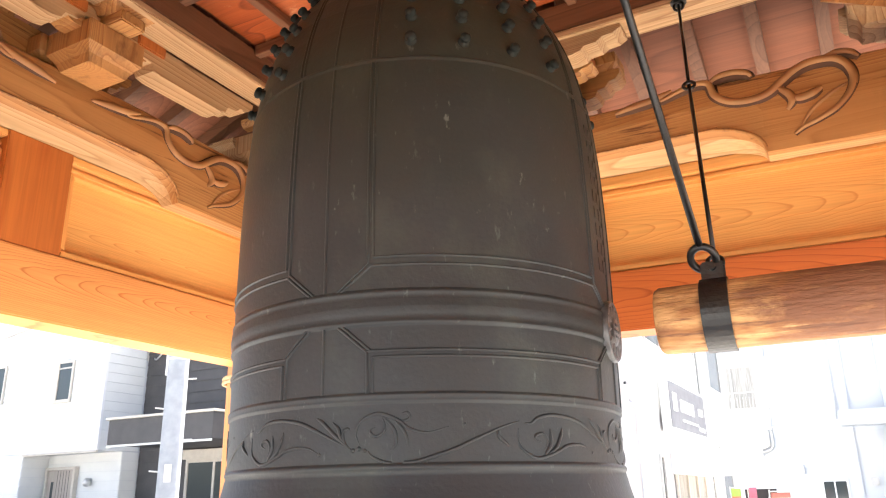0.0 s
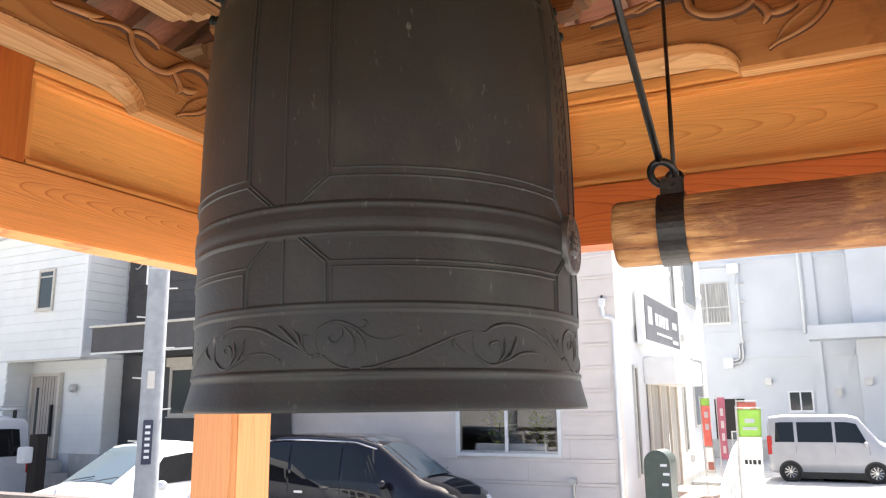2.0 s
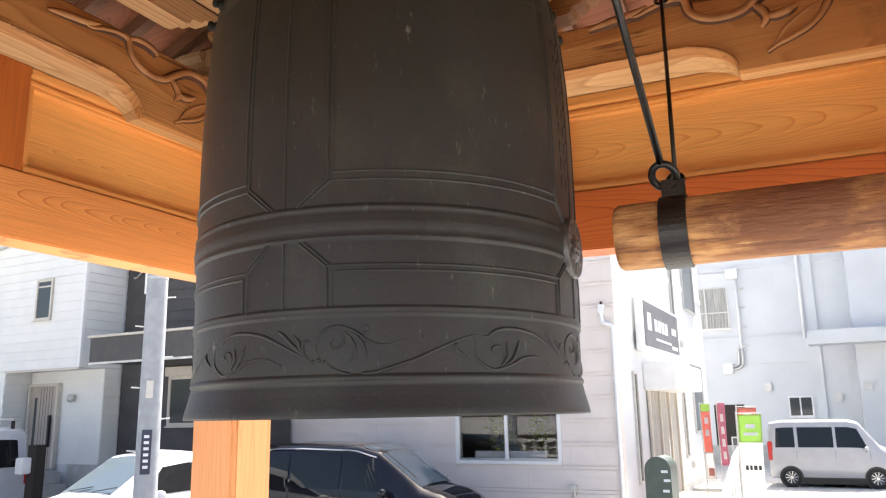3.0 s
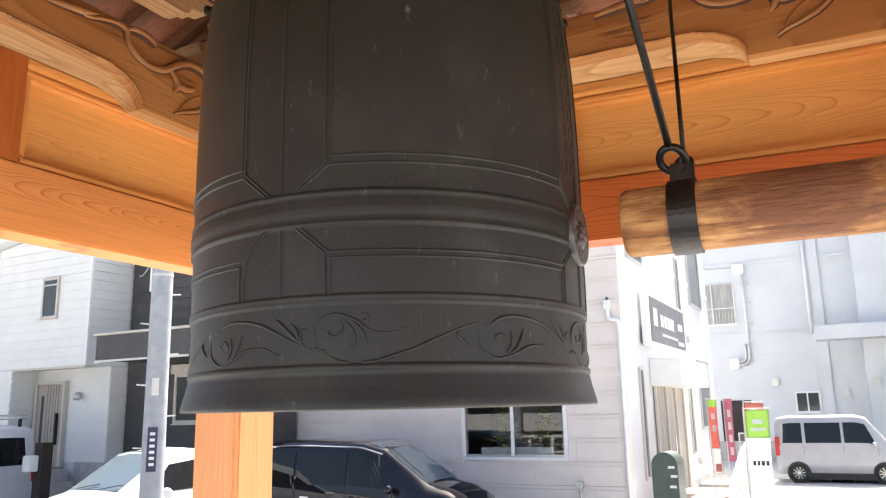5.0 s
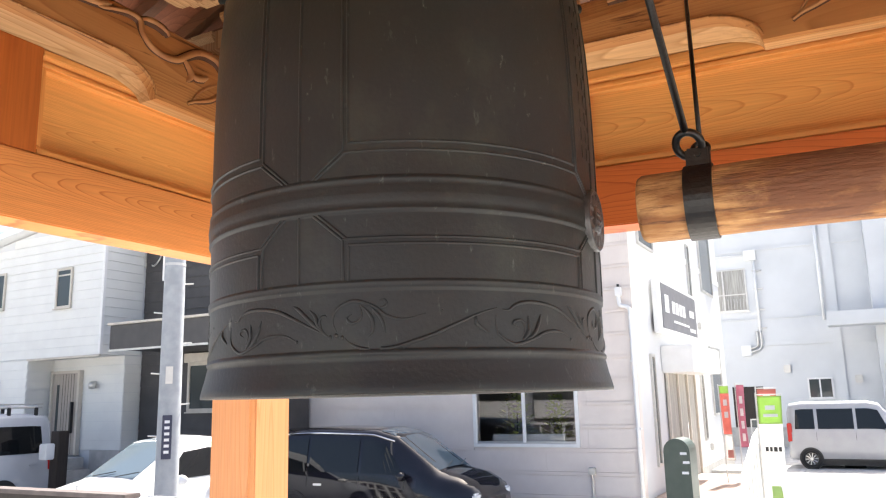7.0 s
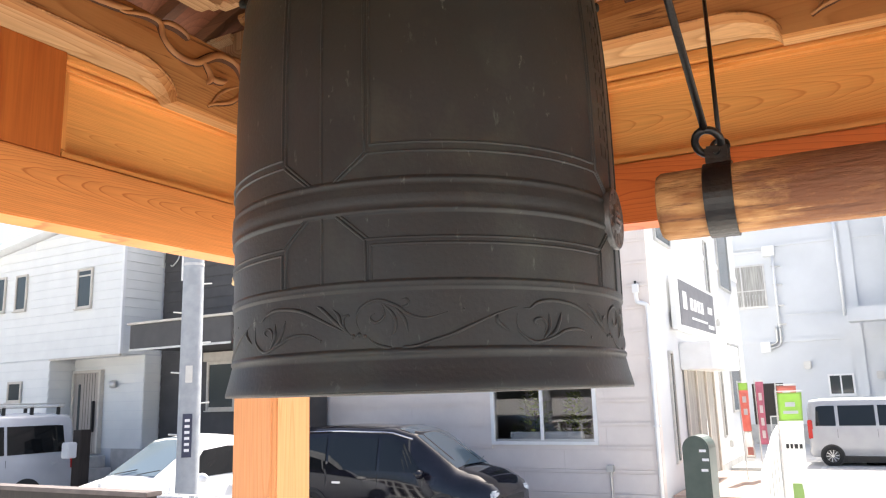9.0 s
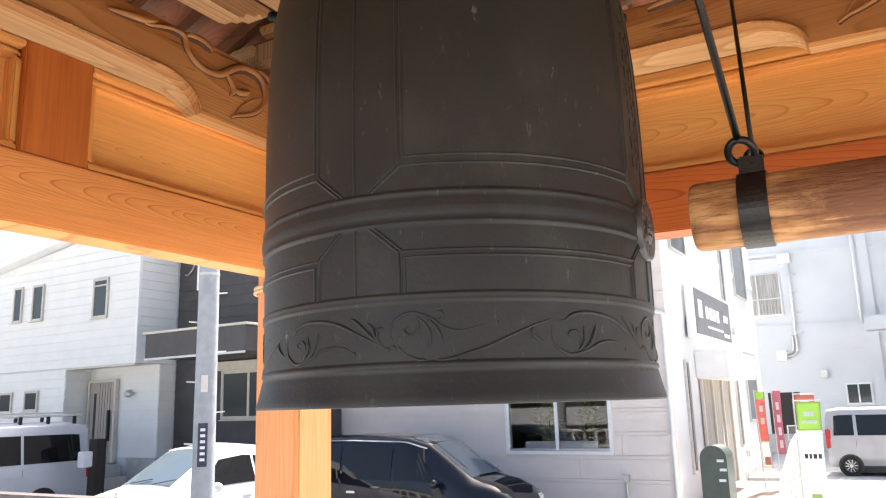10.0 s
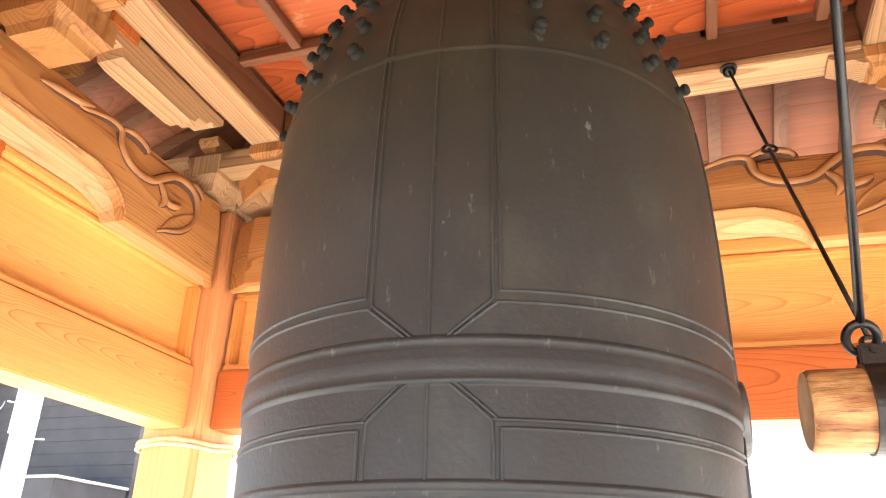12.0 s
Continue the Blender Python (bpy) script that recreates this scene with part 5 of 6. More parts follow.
siding_x(wh, HY, -1, -27.0, px0, ZG + 0.3, pz1 - 0.02, 0.235, WHITE, 0.019)
siding_y(wh, HX, 1, HY - 0.01, 14.2, pz1, 6.7, 0.235, WHITE, 0.019)
siding_y(wh, HX, 1, HY + 0.75, 14.24, 0.53, pz1 - 0.02, 0.235, WHITE, 0.019)
siding_y(wh, px0 + 0.003, 1, HY, HY + 0.75, 0.2, pz1 - 0.02, 0.235, WHITE, 0.019)
siding_x(wh, HY + 0.75, -1, px0, HX, 0.53, pz1 - 0.02, 0.235, WHITE, 0.019)
part("corner_trim", box(HX - 0.05, HX + 0.03, HY - 0.03, HY + 0.05, pz1, 6.4, 0.006), TRIMW, wh)
part("porch_fascia", box(px0, HX + 0.02, HY - 0.05, HY + 0.03, pz1 - 0.055, pz1 - 0.004, 0.006), BEIGEFR, wh)
# gable: the roof falls away to the west
gx0, gx1, gz0, gz1 = -27.0, HX, 4.6, 6.75
part("gable", prism([(gx0, 5.2), (gx1, 5.2), (gx1, gz1 - 0.1), (gx0, 5.21)], HY, HY + 0.2, "y"), WALLW, wh)
n = 7
for k in range(n):
    z0 = 5.2 + 0.235 * k
    xa = gx0 + (gx1 - gx0) * max(0.0, (z0 + 0.235 - 5.2) / (gz1 - 0.1 - 5.2))
    if xa < gx1 - 0.2:
        o = [(HY, z0 + 0.006), (HY - 0.032, z0 + 0.006), (HY - 0.006, z0 + 0.235), (HY, z0 + 0.235)]
        part("siding_board", prism(o, xa, gx1, "x"), WHITE, wh)
part("roof", prism([(gx0 - 0.4, 5.12), (gx1 + 0.35, gz1 + 0.02), (gx1 + 0.35, gz1 + 0.2), (gx0 - 0.4, 5.3)], HY - 0.35, 22.0, "y"), TRIMW, wh, "white-edged shed roof")
for a0, a1, z0, z1, tr in ((-18.25, -17.63, 4.12, 5.17, (4.98,)), (-21.85, -21.42, 4.28, 5.3, ()), (-20.95, -20.42, 4.26, 5.28, ()), (-22.2, -21.55, 1.75, 2.32, ()), (-20.98, -20.35, 1.78, 2.33, ())):
    window(wh, "x", HY - 0.02, -1, a0, a1, z0, z1, BEIGEFR, transom=tr, t=0.06)
door = part("front_door", box(-19.08, -18.07, HY + 0.66, HY + 0.72, 0.40, 2.49, 0.01), DOORW, wh, "grey-brown plank front door")
part("glass_slit", box(-18.92, -18.83, HY + 0.65, HY + 0.659, 0.7, 2.2), PANE, door)
part("handle", box(-18.27, -18.21, HY + 0.58, HY + 0.659, 0.95, 1.75, 0.01), BLACKTRIM, door, "long black pull handle")
for k in range(5):
    part("plank_groove", box(-18.70 + 0.11 * k, -18.69 + 0.11 * k, HY + 0.655, HY + 0.6595, 0.42, 2.47), BLACKTRIM, door)
for a0, a1 in ((-19.16, -19.08), (-18.07, -17.99)):
    part("jamb", box(a0, a1, HY + 0.61, HY + 0.74, 0.40, 2.56, 0.006), BEIGEFR, door)
part("head", box(-19.08, -18.07, HY + 0.61, HY + 0.74, 2.493, 2.56, 0.006), BEIGEFR, door)
lamp = part("porch_lamp", lathe([(0.0, 2.05), (0.08, 2.07), (0.10, 2.17), (0.06, 2.25), (0.0, 2.27)], 14, (-17.5, HY + 0.62)), ALU, wh, smooth=True)
part("lamp_arm", box(-17.53, -17.47, HY + 0.62, HY + 0.74, 2.2, 2.26), ALU, lamp)
st = thing("porch_steps", "grey cement porch steps", "steps")
for k in range(4):
    part("tread", box(-19.2, -17.6 + 0.25 * (3 - k), HY - 0.75 + 0.30 * k, HY + 0.60, ZG + 0.28 * k, ZG + 0.28 * (k + 1) - 0.003, 0.015), CEMENT, st)
part("landing_wall", box(-17.55, HX + 0.02, HY + 0.70, HY + 0.73, ZG, 0.53), CEMENT, st)
mp_post = thing("mail_post", "dark timber mail post with a white letter box", "mailbox")
part("post", box(-15.92, -15.64, 11.45, 11.70, ZG, 1.1, 0.01), DARKWOOD, mp_post)
part("letter_box", box(-15.98, -15.74, 11.22, 11.447, 0.5, 0.84, 0.02), TRIMW, mp_post, "white letter box")
ac = thing("outdoor_unit", "white outdoor air-conditioner pipes on the house wall", "outdoor unit")
part("unit", box(-16.3, -15.6, HY + 0.6, HY + 0.95, ZG, 0.05, 0.02), TRIMW, ac)
part("grille", lathe([(0.2, 0.0), (0.21, 0.01), (0.0, 0.012)], 20, (0, 0)), ALU, ac).matrix_local = Matrix.Translation((-15.95, HY + 0.595, -0.35)) @ Matrix.Rotation(radians(90), 4, "X")
bracket_l = thing("cable_bracket", "small cable bracket with insulators on the house corner", "bracket")
part("arm", tube(catmull([(-16.0, 14.5, 5.75), (-15.9, 14.3, 5.6), (-15.9, 14.2, 5.35), (-16.1, 14.2, 5.2), (-16.3, 14.3, 5.3)], 5), 0.02, 6), ALU, bracket_l, smooth=True)
part("stay", box(-16.46, -16.0, 14.4, 14.5, 5.7, 5.8), ALU, bracket_l)

# ---- charcoal house ----
DY = 14.25
dh = thing("charcoal_house", "two-storey charcoal lap-sided house with a boxed balcony", "house")
part("wall", box(-16.42, -11.9, DY, 15.4, ZG, 6.2), DARK, dh)
siding_x(dh, DY, -1, -16.42, -11.9, ZG + 0.4, 6.2, 0.27, DARK, 0.016)
siding_y(dh, -16.42, -1, DY, 15.4, 2.9, 6.2, 0.27, DARK, 0.012)
part("balcony", box(-15.14, -11.95, 12.2, DY - 0.03, 2.88, 3.43, 0.01), DARK, dh)
part("balcony_cap", box(-15.19, -11.9, 12.15, DY - 0.03, 3.432, 3.485, 0.008), BEIGEFR, dh, "pale balcony cap")
part("soffit_trim", box(-15.14, -11.95, 12.188, 12.199, 2.83, 2.877), ALU, dh)
w = window(dh, "x", DY - 0.02, -1, -14.72, -12.95, 1.42, 2.62, BEIGEFR, mullion=(-13.8,), t=0.08)
part("shutter_box", box(-14.76, -12.9, DY - 0.16, DY - 0.02, 2.62, 2.84, 0.01), BEIGEFR, dh, "beige shutter box")
part("roof", box(-16.5, -11.7, DY - 0.3, 15.4, 6.203, 6.35), ROOFT, dh)

# ---- utility pole ----
pole = thing("utility_pole", "grey concrete utility pole with step bolts", "utility pole", at=(-9.09, 8.5, ZG))
part("shaft", lathe([(0.0, 0.0), (0.170, 0.0), (0.167, 1.0), (0.152, 4.5), (0.13, 9.5), (0.0, 9.5)], 28, (0, 0)), CONC, pole, smooth=True)
for k in range(14):
    z = 1.9 + 0.45 * k
    s = 1 if k % 2 else -1
    a = radians(47)
    r = 0.155 - 0.002 * k
    part("step_bolt", tube([(s * r * math.cos(a), s * r * math.sin(a), z), (s * (r + 0.13) * math.cos(a), s * (r + 0.13) * math.sin(a), z + 0.01)], 0.012, 6), ALU, pole)
part("band", lathe([(0.150, 4.42), (0.158, 4.42), (0.158, 4.46), (0.150, 4.46)], 28, (0, 0)), ALU, pole)
part("conduit", tube([(-0.13, -0.10, 4.2), (-0.128, -0.10, 5.0)], 0.02, 8), TRIMW, pole)
plate_m = Matrix.Rotation(radians(40), 4, "Z")
pl = part("address_plate", box(-0.068, 0.068, -0.182, -0.172, 1.58, 2.2, 0.004), NAVY, pole, "navy plate with pale marks")
pl.matrix_local = plate_m
for k in range(6):
    b = part("mark_bar", box(-0.035, 0.035, -0.185, -0.1825, 1.66 + 0.085 * k, 1.70 + 0.085 * k), PALE, pl)
pl2 = part("small_plate", box(-0.05, 0.05, -0.175, -0.165, 2.65, 2.9, 0.004), ALU, pole)
pl2.matrix_local = plate_m

# ---- boundary wall and fence ----
COPING = mat("brown_coping", (0.15, 0.125, 0.115), 0.8, second=(0.11, 0.09, 0.085), scale=6, bump=0.3)
bw = thing("boundary_wall", "low brown boundary wall with a weathered coping", "wall")
part("wall", box(-14.0, -5.78, 5.0, 5.12, ZG, 0.80), DARKWOOD, bw)
part("coping", box(-14.05, -5.74, 4.97, 5.15, 0.80, 0.84, 0.006), COPING, bw)
fence = thing("mesh_fence", "low white wire mesh fence", "fence")
for k in range(34):
    x = -9.3 + 0.08 * k
    part("wire", box(x, x + 0.007, 7.2, 7.207, ZG, 0.50), TRIMW, fence)
for z in (0.48, 0.1, -0.35):
    part("rail", box(-9.35, -6.6, 7.207, 7.217, z, z + 0.02), TRIMW, fence)
for x in (-9.35, -8.0, -6.6):
    part("post", tube([(x, 7.23, ZG), (x, 7.23, 0.58)], 0.022, 8), TRIMW, fence)


# white rail fence along the street side of the boundary wall
rf = thing("rail_fence", "low white concrete rail fence along the street", "fence")
for z0, z1 in ((0.62, 0.72), (0.12, 0.20)):
    part("rail", box(-22.0, -6.0, 5.62, 5.70, z0, z1, 0.01), TRIMW, rf)
for k in range(40):
    x = -21.8 + 0.4 * k
    part("post", box(x - 0.05, x + 0.05, 5.635, 5.685, ZG, 0.62), TRIMW, rf)


# ---- vehicles ----
def wheel(parent, x, y, r, w):
    tyre = part("tyre", lathe([(r * 0.64, -w / 2), (r * 0.95, -w / 2), (r, -w * 0.36), (r, w * 0.36), (r * 0.95, w / 2), (r * 0.64, w / 2), (r * 0.64, -w / 2)], 32, (0, 0)), TYRE, parent, smooth=True)
    tyre.matrix_local = Matrix.Translation((x, y, r)) @ Matrix.Rotation(radians(90), 4, "X")
    bm = lathe([(r * 0.64, w * 0.4), (r * 0.60, w * 0.44), (r * 0.57, w * 0.30), (0.0005, w * 0.30)], 32, (0, 0))
    for k in range(10):
        a = 2 * math.pi * k / 10
        tube([(0.06 * math.cos(a), 0.06 * math.sin(a), w * 0.36), (r * 0.6 * math.cos(a + 0.1), r * 0.6 * math.sin(a + 0.1), w * 0.42)], 0.018, 5, False, bm)
    lathe([(0.06, w * 0.3), (0.06, w * 0.42), (0.0005, w * 0.44)], 14, (0, 0), bm)
    rim = part("rim", bm, RIM, tyre)
    return tyre


def vehicle(name, label, m, width, stations, paint, windows, glasshouse, wheels, wheel_r, tail_x, nose_x, rack=False, silver_line=False):
    """stations: (x, sill, belt, top, half-width at belt, half-width at top) as shares of half width."""
    v = thing(name, label, "van" if "van" in label else "car")
    h = width / 2

    def ring(x, sill, belt, topz, wb, wt):
        e = min(0.10, (topz - belt) * 0.4 + 0.02)
        mid_z = sill + (belt - sill) * 0.45
        half = [(0.0, sill), (h * wb * 0.90, sill), (h * wb * 0.985, sill + 0.08), (h * wb, mid_z), (h * wb * 0.975, belt), (h * wt, topz - e), (h * (wt - 0.09), topz - e * 0.28), (h * (wt - 0.30), topz), (0.0, topz + 0.01)]
        return half

    def at(x):
        for s0, s1 in zip(stations, stations[1:]):
            if s0[0] <= x <= s1[0]:
                t = (x - s0[0]) / (s1[0] - s0[0])
                return [a + (c - a) * t for a, c in zip(s0, s1)]
        return stations[-1]
    bm = bmesh.new()
    rings = []
    dense = []
    for s0, s1 in zip(stations, stations[1:]):
        k = max(1, int((s1[0] - s0[0]) / 0.15))
        dense += [at(s0[0] + (s1[0] - s0[0]) * i / k + 1e-6) for i in range(k)]
    dense.append(list(stations[-1]))
    for s in dense:
        half = ring(*s)
        full = [(y, z) for y, z in half] + [(-y, z) for y, z in half[-2:0:-1]]
        rings.append([bm.verts.new((s[0], y, z)) for y, z in full])
    k = len(rings[0])
    for r, q in zip(rings, rings[1:]):
        for i in range(k):
            bm.faces.new((r[i], r[(i + 1) % k], q[(i + 1) % k], q[i]))
    bm.faces.new(rings[0][::-1])
    bm.faces.new(rings[-1])
    bmesh.ops.bevel(bm, geom=[e for e in bm.edges if len(e.link_faces) == 2 and e.calc_face_angle(0) > 0.9], offset=0.03, segments=2, affect="EDGES")
    part("body", bm, paint, v, smooth=True)

    def side_pt(x, f, s, off):
        q = ring(*at(x))
        (y0, z0), (y1, z1) = q[4], q[5]
        return Vector((x, s * (y0 + (y1 - y0) * f + off), z0 + (z1 - z0) * f))
    for s in (-1, 1):
        for a0, a1, f0, f1, slant0, slant1 in windows:
            bm = bmesh.new()
            nn = 8
            lo = [bm.verts.new(side_pt(a0 + (a1 - a0) * i / nn, f0, s, 0.012)) for i in range(nn + 1)]
            hi = [bm.verts.new(side_pt(a0 + slant0 + (a1 + slant1 - a0 - slant0) * i / nn, f1, s, 0.012)) for i in range(nn + 1)]
            lo2 = [bm.verts.new(p.co - Vector((0, s * 0.03, 0))) for p in lo]
            hi2 = [bm.verts.new(p.co - Vector((0, s * 0.03, 0))) for p in hi]
            for i in range(nn):
                bm.faces.new((lo[i], lo[i + 1], hi[i + 1], hi[i]))
                bm.faces.new((lo2[i], hi2[i], hi2[i + 1], lo2[i + 1]))
                bm.faces.new((lo[i], lo2[i], lo2[i + 1], lo[i + 1]))
                bm.faces.new((hi[i], hi[i + 1], hi2[i + 1], hi2[i]))
            bm.faces.new((lo[0], hi[0], hi2[0], lo2[0]))
            bm.faces.new((lo[nn], lo2[nn], hi2[nn], hi[nn]))
            part("side_window", bm, CARGLASS, v)
        # door handle, seams and mirror
        for a0, a1, f0, f1, s0, s1 in windows[:2]:
            p = side_pt(a0 + 0.12, 0, s, 0.012)
            part("door_handle", box(p.x, p.x + 0.2, p.y - 0.015, p.y + 0.015, p.z - 0.17, p.z - 0.13, 0.008), paint if paint is not BLACKP else CHROME, v)
        for a0, a1, f0, f1, s0, s1 in windows:
            p = side_pt(a1 + 0.03, 0, s, 0.004)
            part("door_seam", box(p.x - 0.004, p.x + 0.004, p.y - 0.006, p.y + 0.003, 0.38, p.z), BLACKTRIM, v)
        mx = glasshouse[2]
        p = side_pt(mx, 0, s, 0.0)
        bmm = bmesh.new()
        bmesh.ops.create_icosphere(bmm, subdivisions=2, radius=1.0, matrix=Matrix.Translation((p.x, p.y + s * 0.14, p.z + 0.06)) @ Matrix.Diagonal((0.07, 0.13, 0.085, 1)))
        part("mirror", bmm, paint, v, smooth=True)
    # windscreen over the sloping stations
    xa, xb = glasshouse[0], glasshouse[1]
    bm = bmesh.new()
    rows = []
    for i in range(7):
        x = xa + (xb - xa) * i / 6
        q = ring(*at(x))
        sgn = 1 if xb > xa else -1
        y1, z1 = q[6]
        z2 = q[8][1]
        up = Vector((sgn * 0.010, 0, 0.016))
        rows.append([bm.verts.new(Vector((x, y1 * f, z1 + (z2 - z1) * (1 - f * f))) + up) for f in (-0.97, -0.5, 0, 0.5, 0.97)])
    for r, q in zip(rows, rows[1:]):
        for i in range(4):
            bm.faces.new((r[i], r[i + 1], q[i + 1], q[i]))
    part("windscreen", bm, SCREEN, v, smooth=True)
    sgn = 1 if nose_x > tail_x else -1
    for s in (-1, 1):
        q = at(nose_x - sgn * 0.1)
        part("headlight", box(nose_x - sgn * 0.28, nose_x - sgn * 0.02, s * h * 0.58, s * h * 0.86, q[2] - 0.16, q[2] - 0.02, 0.03), LENS, v)
        q = at(tail_x + sgn * 0.04)
        part("tail_light", box(tail_x - sgn * 0.02, tail_x + sgn * 0.12, s * h * 0.80, s * h * 0.985, q[2] - 0.28, q[2] + 0.28, 0.02), TAIL, v, "red tail light")
        part("sill_trim", box(tail_x + sgn * 0.3, nose_x - sgn * 0.4, s * h * 0.91, s * h * 0.955, 0.22, 0.30, 0.01), BLACKTRIM, v)
    part("underbody", box(min(tail_x, nose_x) + 0.35, max(tail_x, nose_x) - 0.35, -h * 0.86, h * 0.86, 0.10, 0.26), BLACKTRIM, v)
    part("bumper", box(tail_x - sgn * 0.03, tail_x + sgn * 0.1, -h * 0.9, h * 0.9, 0.28, 0.5, 0.03), paint, v)
    part("bumper", box(nose_x - sgn * 0.1, nose_x + sgn * 0.03, -h * 0.88, h * 0.88, 0.25, 0.46, 0.03), paint, v)
    q = at(nose_x - sgn * 0.05)
    part("grille", box(nose_x - sgn * 0.06, nose_x + sgn * 0.015, -h * 0.5, h * 0.5, q[2] - 0.24, q[2] - 0.06, 0.01), BLACKTRIM, v)
    part("plate", box(nose_x + sgn * 0.03, nose_x + sgn * 0.042, -0.165, 0.165, 0.36, 0.5), PALE, v)
    q = at(xa)
    for yy in (-0.35, 0.2):
        part("wiper", tube([(xa + sgn * 0.02, yy, q[3] + 0.03), (xa - sgn * 0.10, yy + 0.42, q[3] + 0.10)], 0.008, 5), BLACKTRIM, v)
    for x in wheels:
        for s in (-1, 1):
            arch = part("wheel_arch", lathe([(wheel_r * 1.13, -0.01), (wheel_r * 1.13, 0.01), (0.0005, 0.012)], 28, (0, 0)), BLACKTRIM, v)
            arch.matrix_local = Matrix.Translation((x, s * (h * 1.0 + 0.003), wheel_r * 1.02)) @ Matrix.Rotation(radians(-90 * s), 4, "X")
            t = wheel(v, x, s * (h - 0.07), wheel_r, 0.20)
            if s > 0:
                t.matrix_local = t.matrix_local @ Matrix.Rotation(radians(180), 4, "X")
    if rack:
        zt = at((tail_x + nose_x) / 2)[3]
        for s in (-1, 1):
            part("rack_rail", tube([(tail_x + sgn * 0.2, s * h * 0.72, zt + 0.12), (tail_x + sgn * 3.2, s * h * 0.72, zt + 0.12)], 0.018, 8), ALU, v)
            part("rack_rail", tube([(tail_x + sgn * 0.05, s * h * 0.5, zt + 0.20), (tail_x + sgn * 3.3, s * h * 0.5, zt + 0.20)], 0.016, 8), ALU, v)
            for k in range(5):
                part("rack_foot", box(tail_x + sgn * (0.35 + 0.65 * k) - 0.04, tail_x + sgn * (0.35 + 0.65 * k) + 0.04, s * h * 0.74 - 0.02, s * h * 0.74 + 0.02, zt - 0.06, zt + 0.12, 0.005), BLACKTRIM, v)
        for k in range(5):
            x = tail_x + sgn * (0.35 + 0.65 * k)
            part("rack_bar", tube([(x, -h * 0.8, zt + 0.15), (x, h * 0.8, zt + 0.15)], 0.018, 8), ALU, v)
    if silver_line:
        for s in (-1, 1):
            bm = tube([side_pt(tail_x + 0.3 + 0.2 * i, 1.0, s, 0.012) for i in range(15)], 0.014, 6)
            part("roof_trim", bm, CHROME, v)
    v.matrix_world = m
    return v


MINIVAN = [(-2.35, 0.30, 0.95, 1.55, 0.93, 0.74), (-2.28, 0.24, 0.98, 1.72, 0.97, 0.78), (-2.0, 0.22, 0.98, 1.82, 1.0, 0.80), (-0.9, 0.22, 0.98, 1.855, 1.0, 0.81), (0.3, 0.22, 0.98, 1.82, 1.0, 0.80), (0.75, 0.22, 0.97, 1.70, 1.0, 0.77), (1.62, 0.22, 0.96, 1.10, 1.0, 0.80), (2.0, 0.22, 0.90, 1.02, 0.97, 0.78), (2.25, 0.24, 0.80, 0.90, 0.90, 0.72), (2.36, 0.30, 0.62, 0.70, 0.82, 0.66)]
vehicle("minivan", "glossy black minivan parked beside the beige house", pose(-8.3, 13.0, ZG), 1.72, MINIVAN, BLACKP,
        [(-2.1, -1.15, 0.10, 0.86, 0.05, 0), (-1.08, 0.02, 0.10, 0.86, 0, 0), (0.10, 0.98, 0.10, 0.86, 0, -0.42)], (1.60, 0.40, 1.05), (-1.42, 1.43), 0.33, -2.36, 2.37, silver_line=True)
SEDAN = [(-2.2, 0.3, 0.877, 1.13, 0.9, 0.72), (-1.9, 0.22, 1.006, 1.333, 0.97, 0.76), (-1.2, 0.2, 1.053, 1.69, 1.0, 0.72), (-0.3, 0.2, 1.053, 1.785, 1.0, 0.72), (0.3, 0.2, 1.053, 1.725, 1.0, 0.72), (1.28, 0.2, 1.03, 1.166, 1.0, 0.78), (1.9, 0.2, 0.936, 1.047, 0.95, 0.76), (2.2, 0.24, 0.725, 0.857, 0.86, 0.68)]
vehicle("hatchback_car", "white hatchback car parked behind the utility pole", pose(-11.2, 10.45, ZG + 0.008, 0, 0, -90), 1.74, SEDAN, WHITEP,
        [(-1.5, -0.55, 0.10, 0.84, 0.35, 0), (-0.48, 0.78, 0.10, 0.84, 0, -0.5)], (1.26, 0.20, 0.6), (-1.35, 1.4), 0.31, -2.2, 2.2)
CARGO = [(-2.35, 0.32, 1.10, 1.95, 0.95, 0.80), (-2.28, 0.26, 1.12, 2.06, 0.98, 0.83), (-1.9, 0.25, 1.12, 2.10, 1.0, 0.84), (1.1, 0.25, 1.12, 2.12, 1.0, 0.84), (1.5, 0.25, 1.10, 2.0, 1.0, 0.80), (2.2, 0.25, 1.05, 1.20, 0.98, 0.80), (2.35, 0.3, 0.85, 0.95, 0.9, 0.74)]
vehicle("cargo_van", "silver cargo van with a roof rack of rails", pose(-17.45, 9.66, ZG + 0.14, 0, 0, -90), 1.70, CARGO, SILVER,
        [(-2.12, -0.75, 0.12, 0.80, 0.04, 0), (-0.68, 0.55, 0.12, 0.80, 0, 0), (0.65, 1.5, 0.12, 0.80, 0, -0.25)], (2.18, 1.48, 1.55), (-1.2, 1.55), 0.33, -2.36, 2.36, rack=True)
KEI = [(-1.7, 0.32, 1.039, 1.690, 0.95, 0.8), (-1.64, 0.26, 1.060, 1.897, 0.98, 0.84), (-1.3, 0.24, 1.060, 1.951, 1, 0.85), (0.5, 0.24, 1.060, 1.951, 1, 0.85), (0.8, 0.24, 1.060, 1.875, 1, 0.82), (1.3, 0.24, 1.028, 1.199, 1, 0.82), (1.6, 0.26, 0.901, 1.036, 0.95, 0.78), (1.7, 0.3, 0.689, 0.818, 0.88, 0.7)]
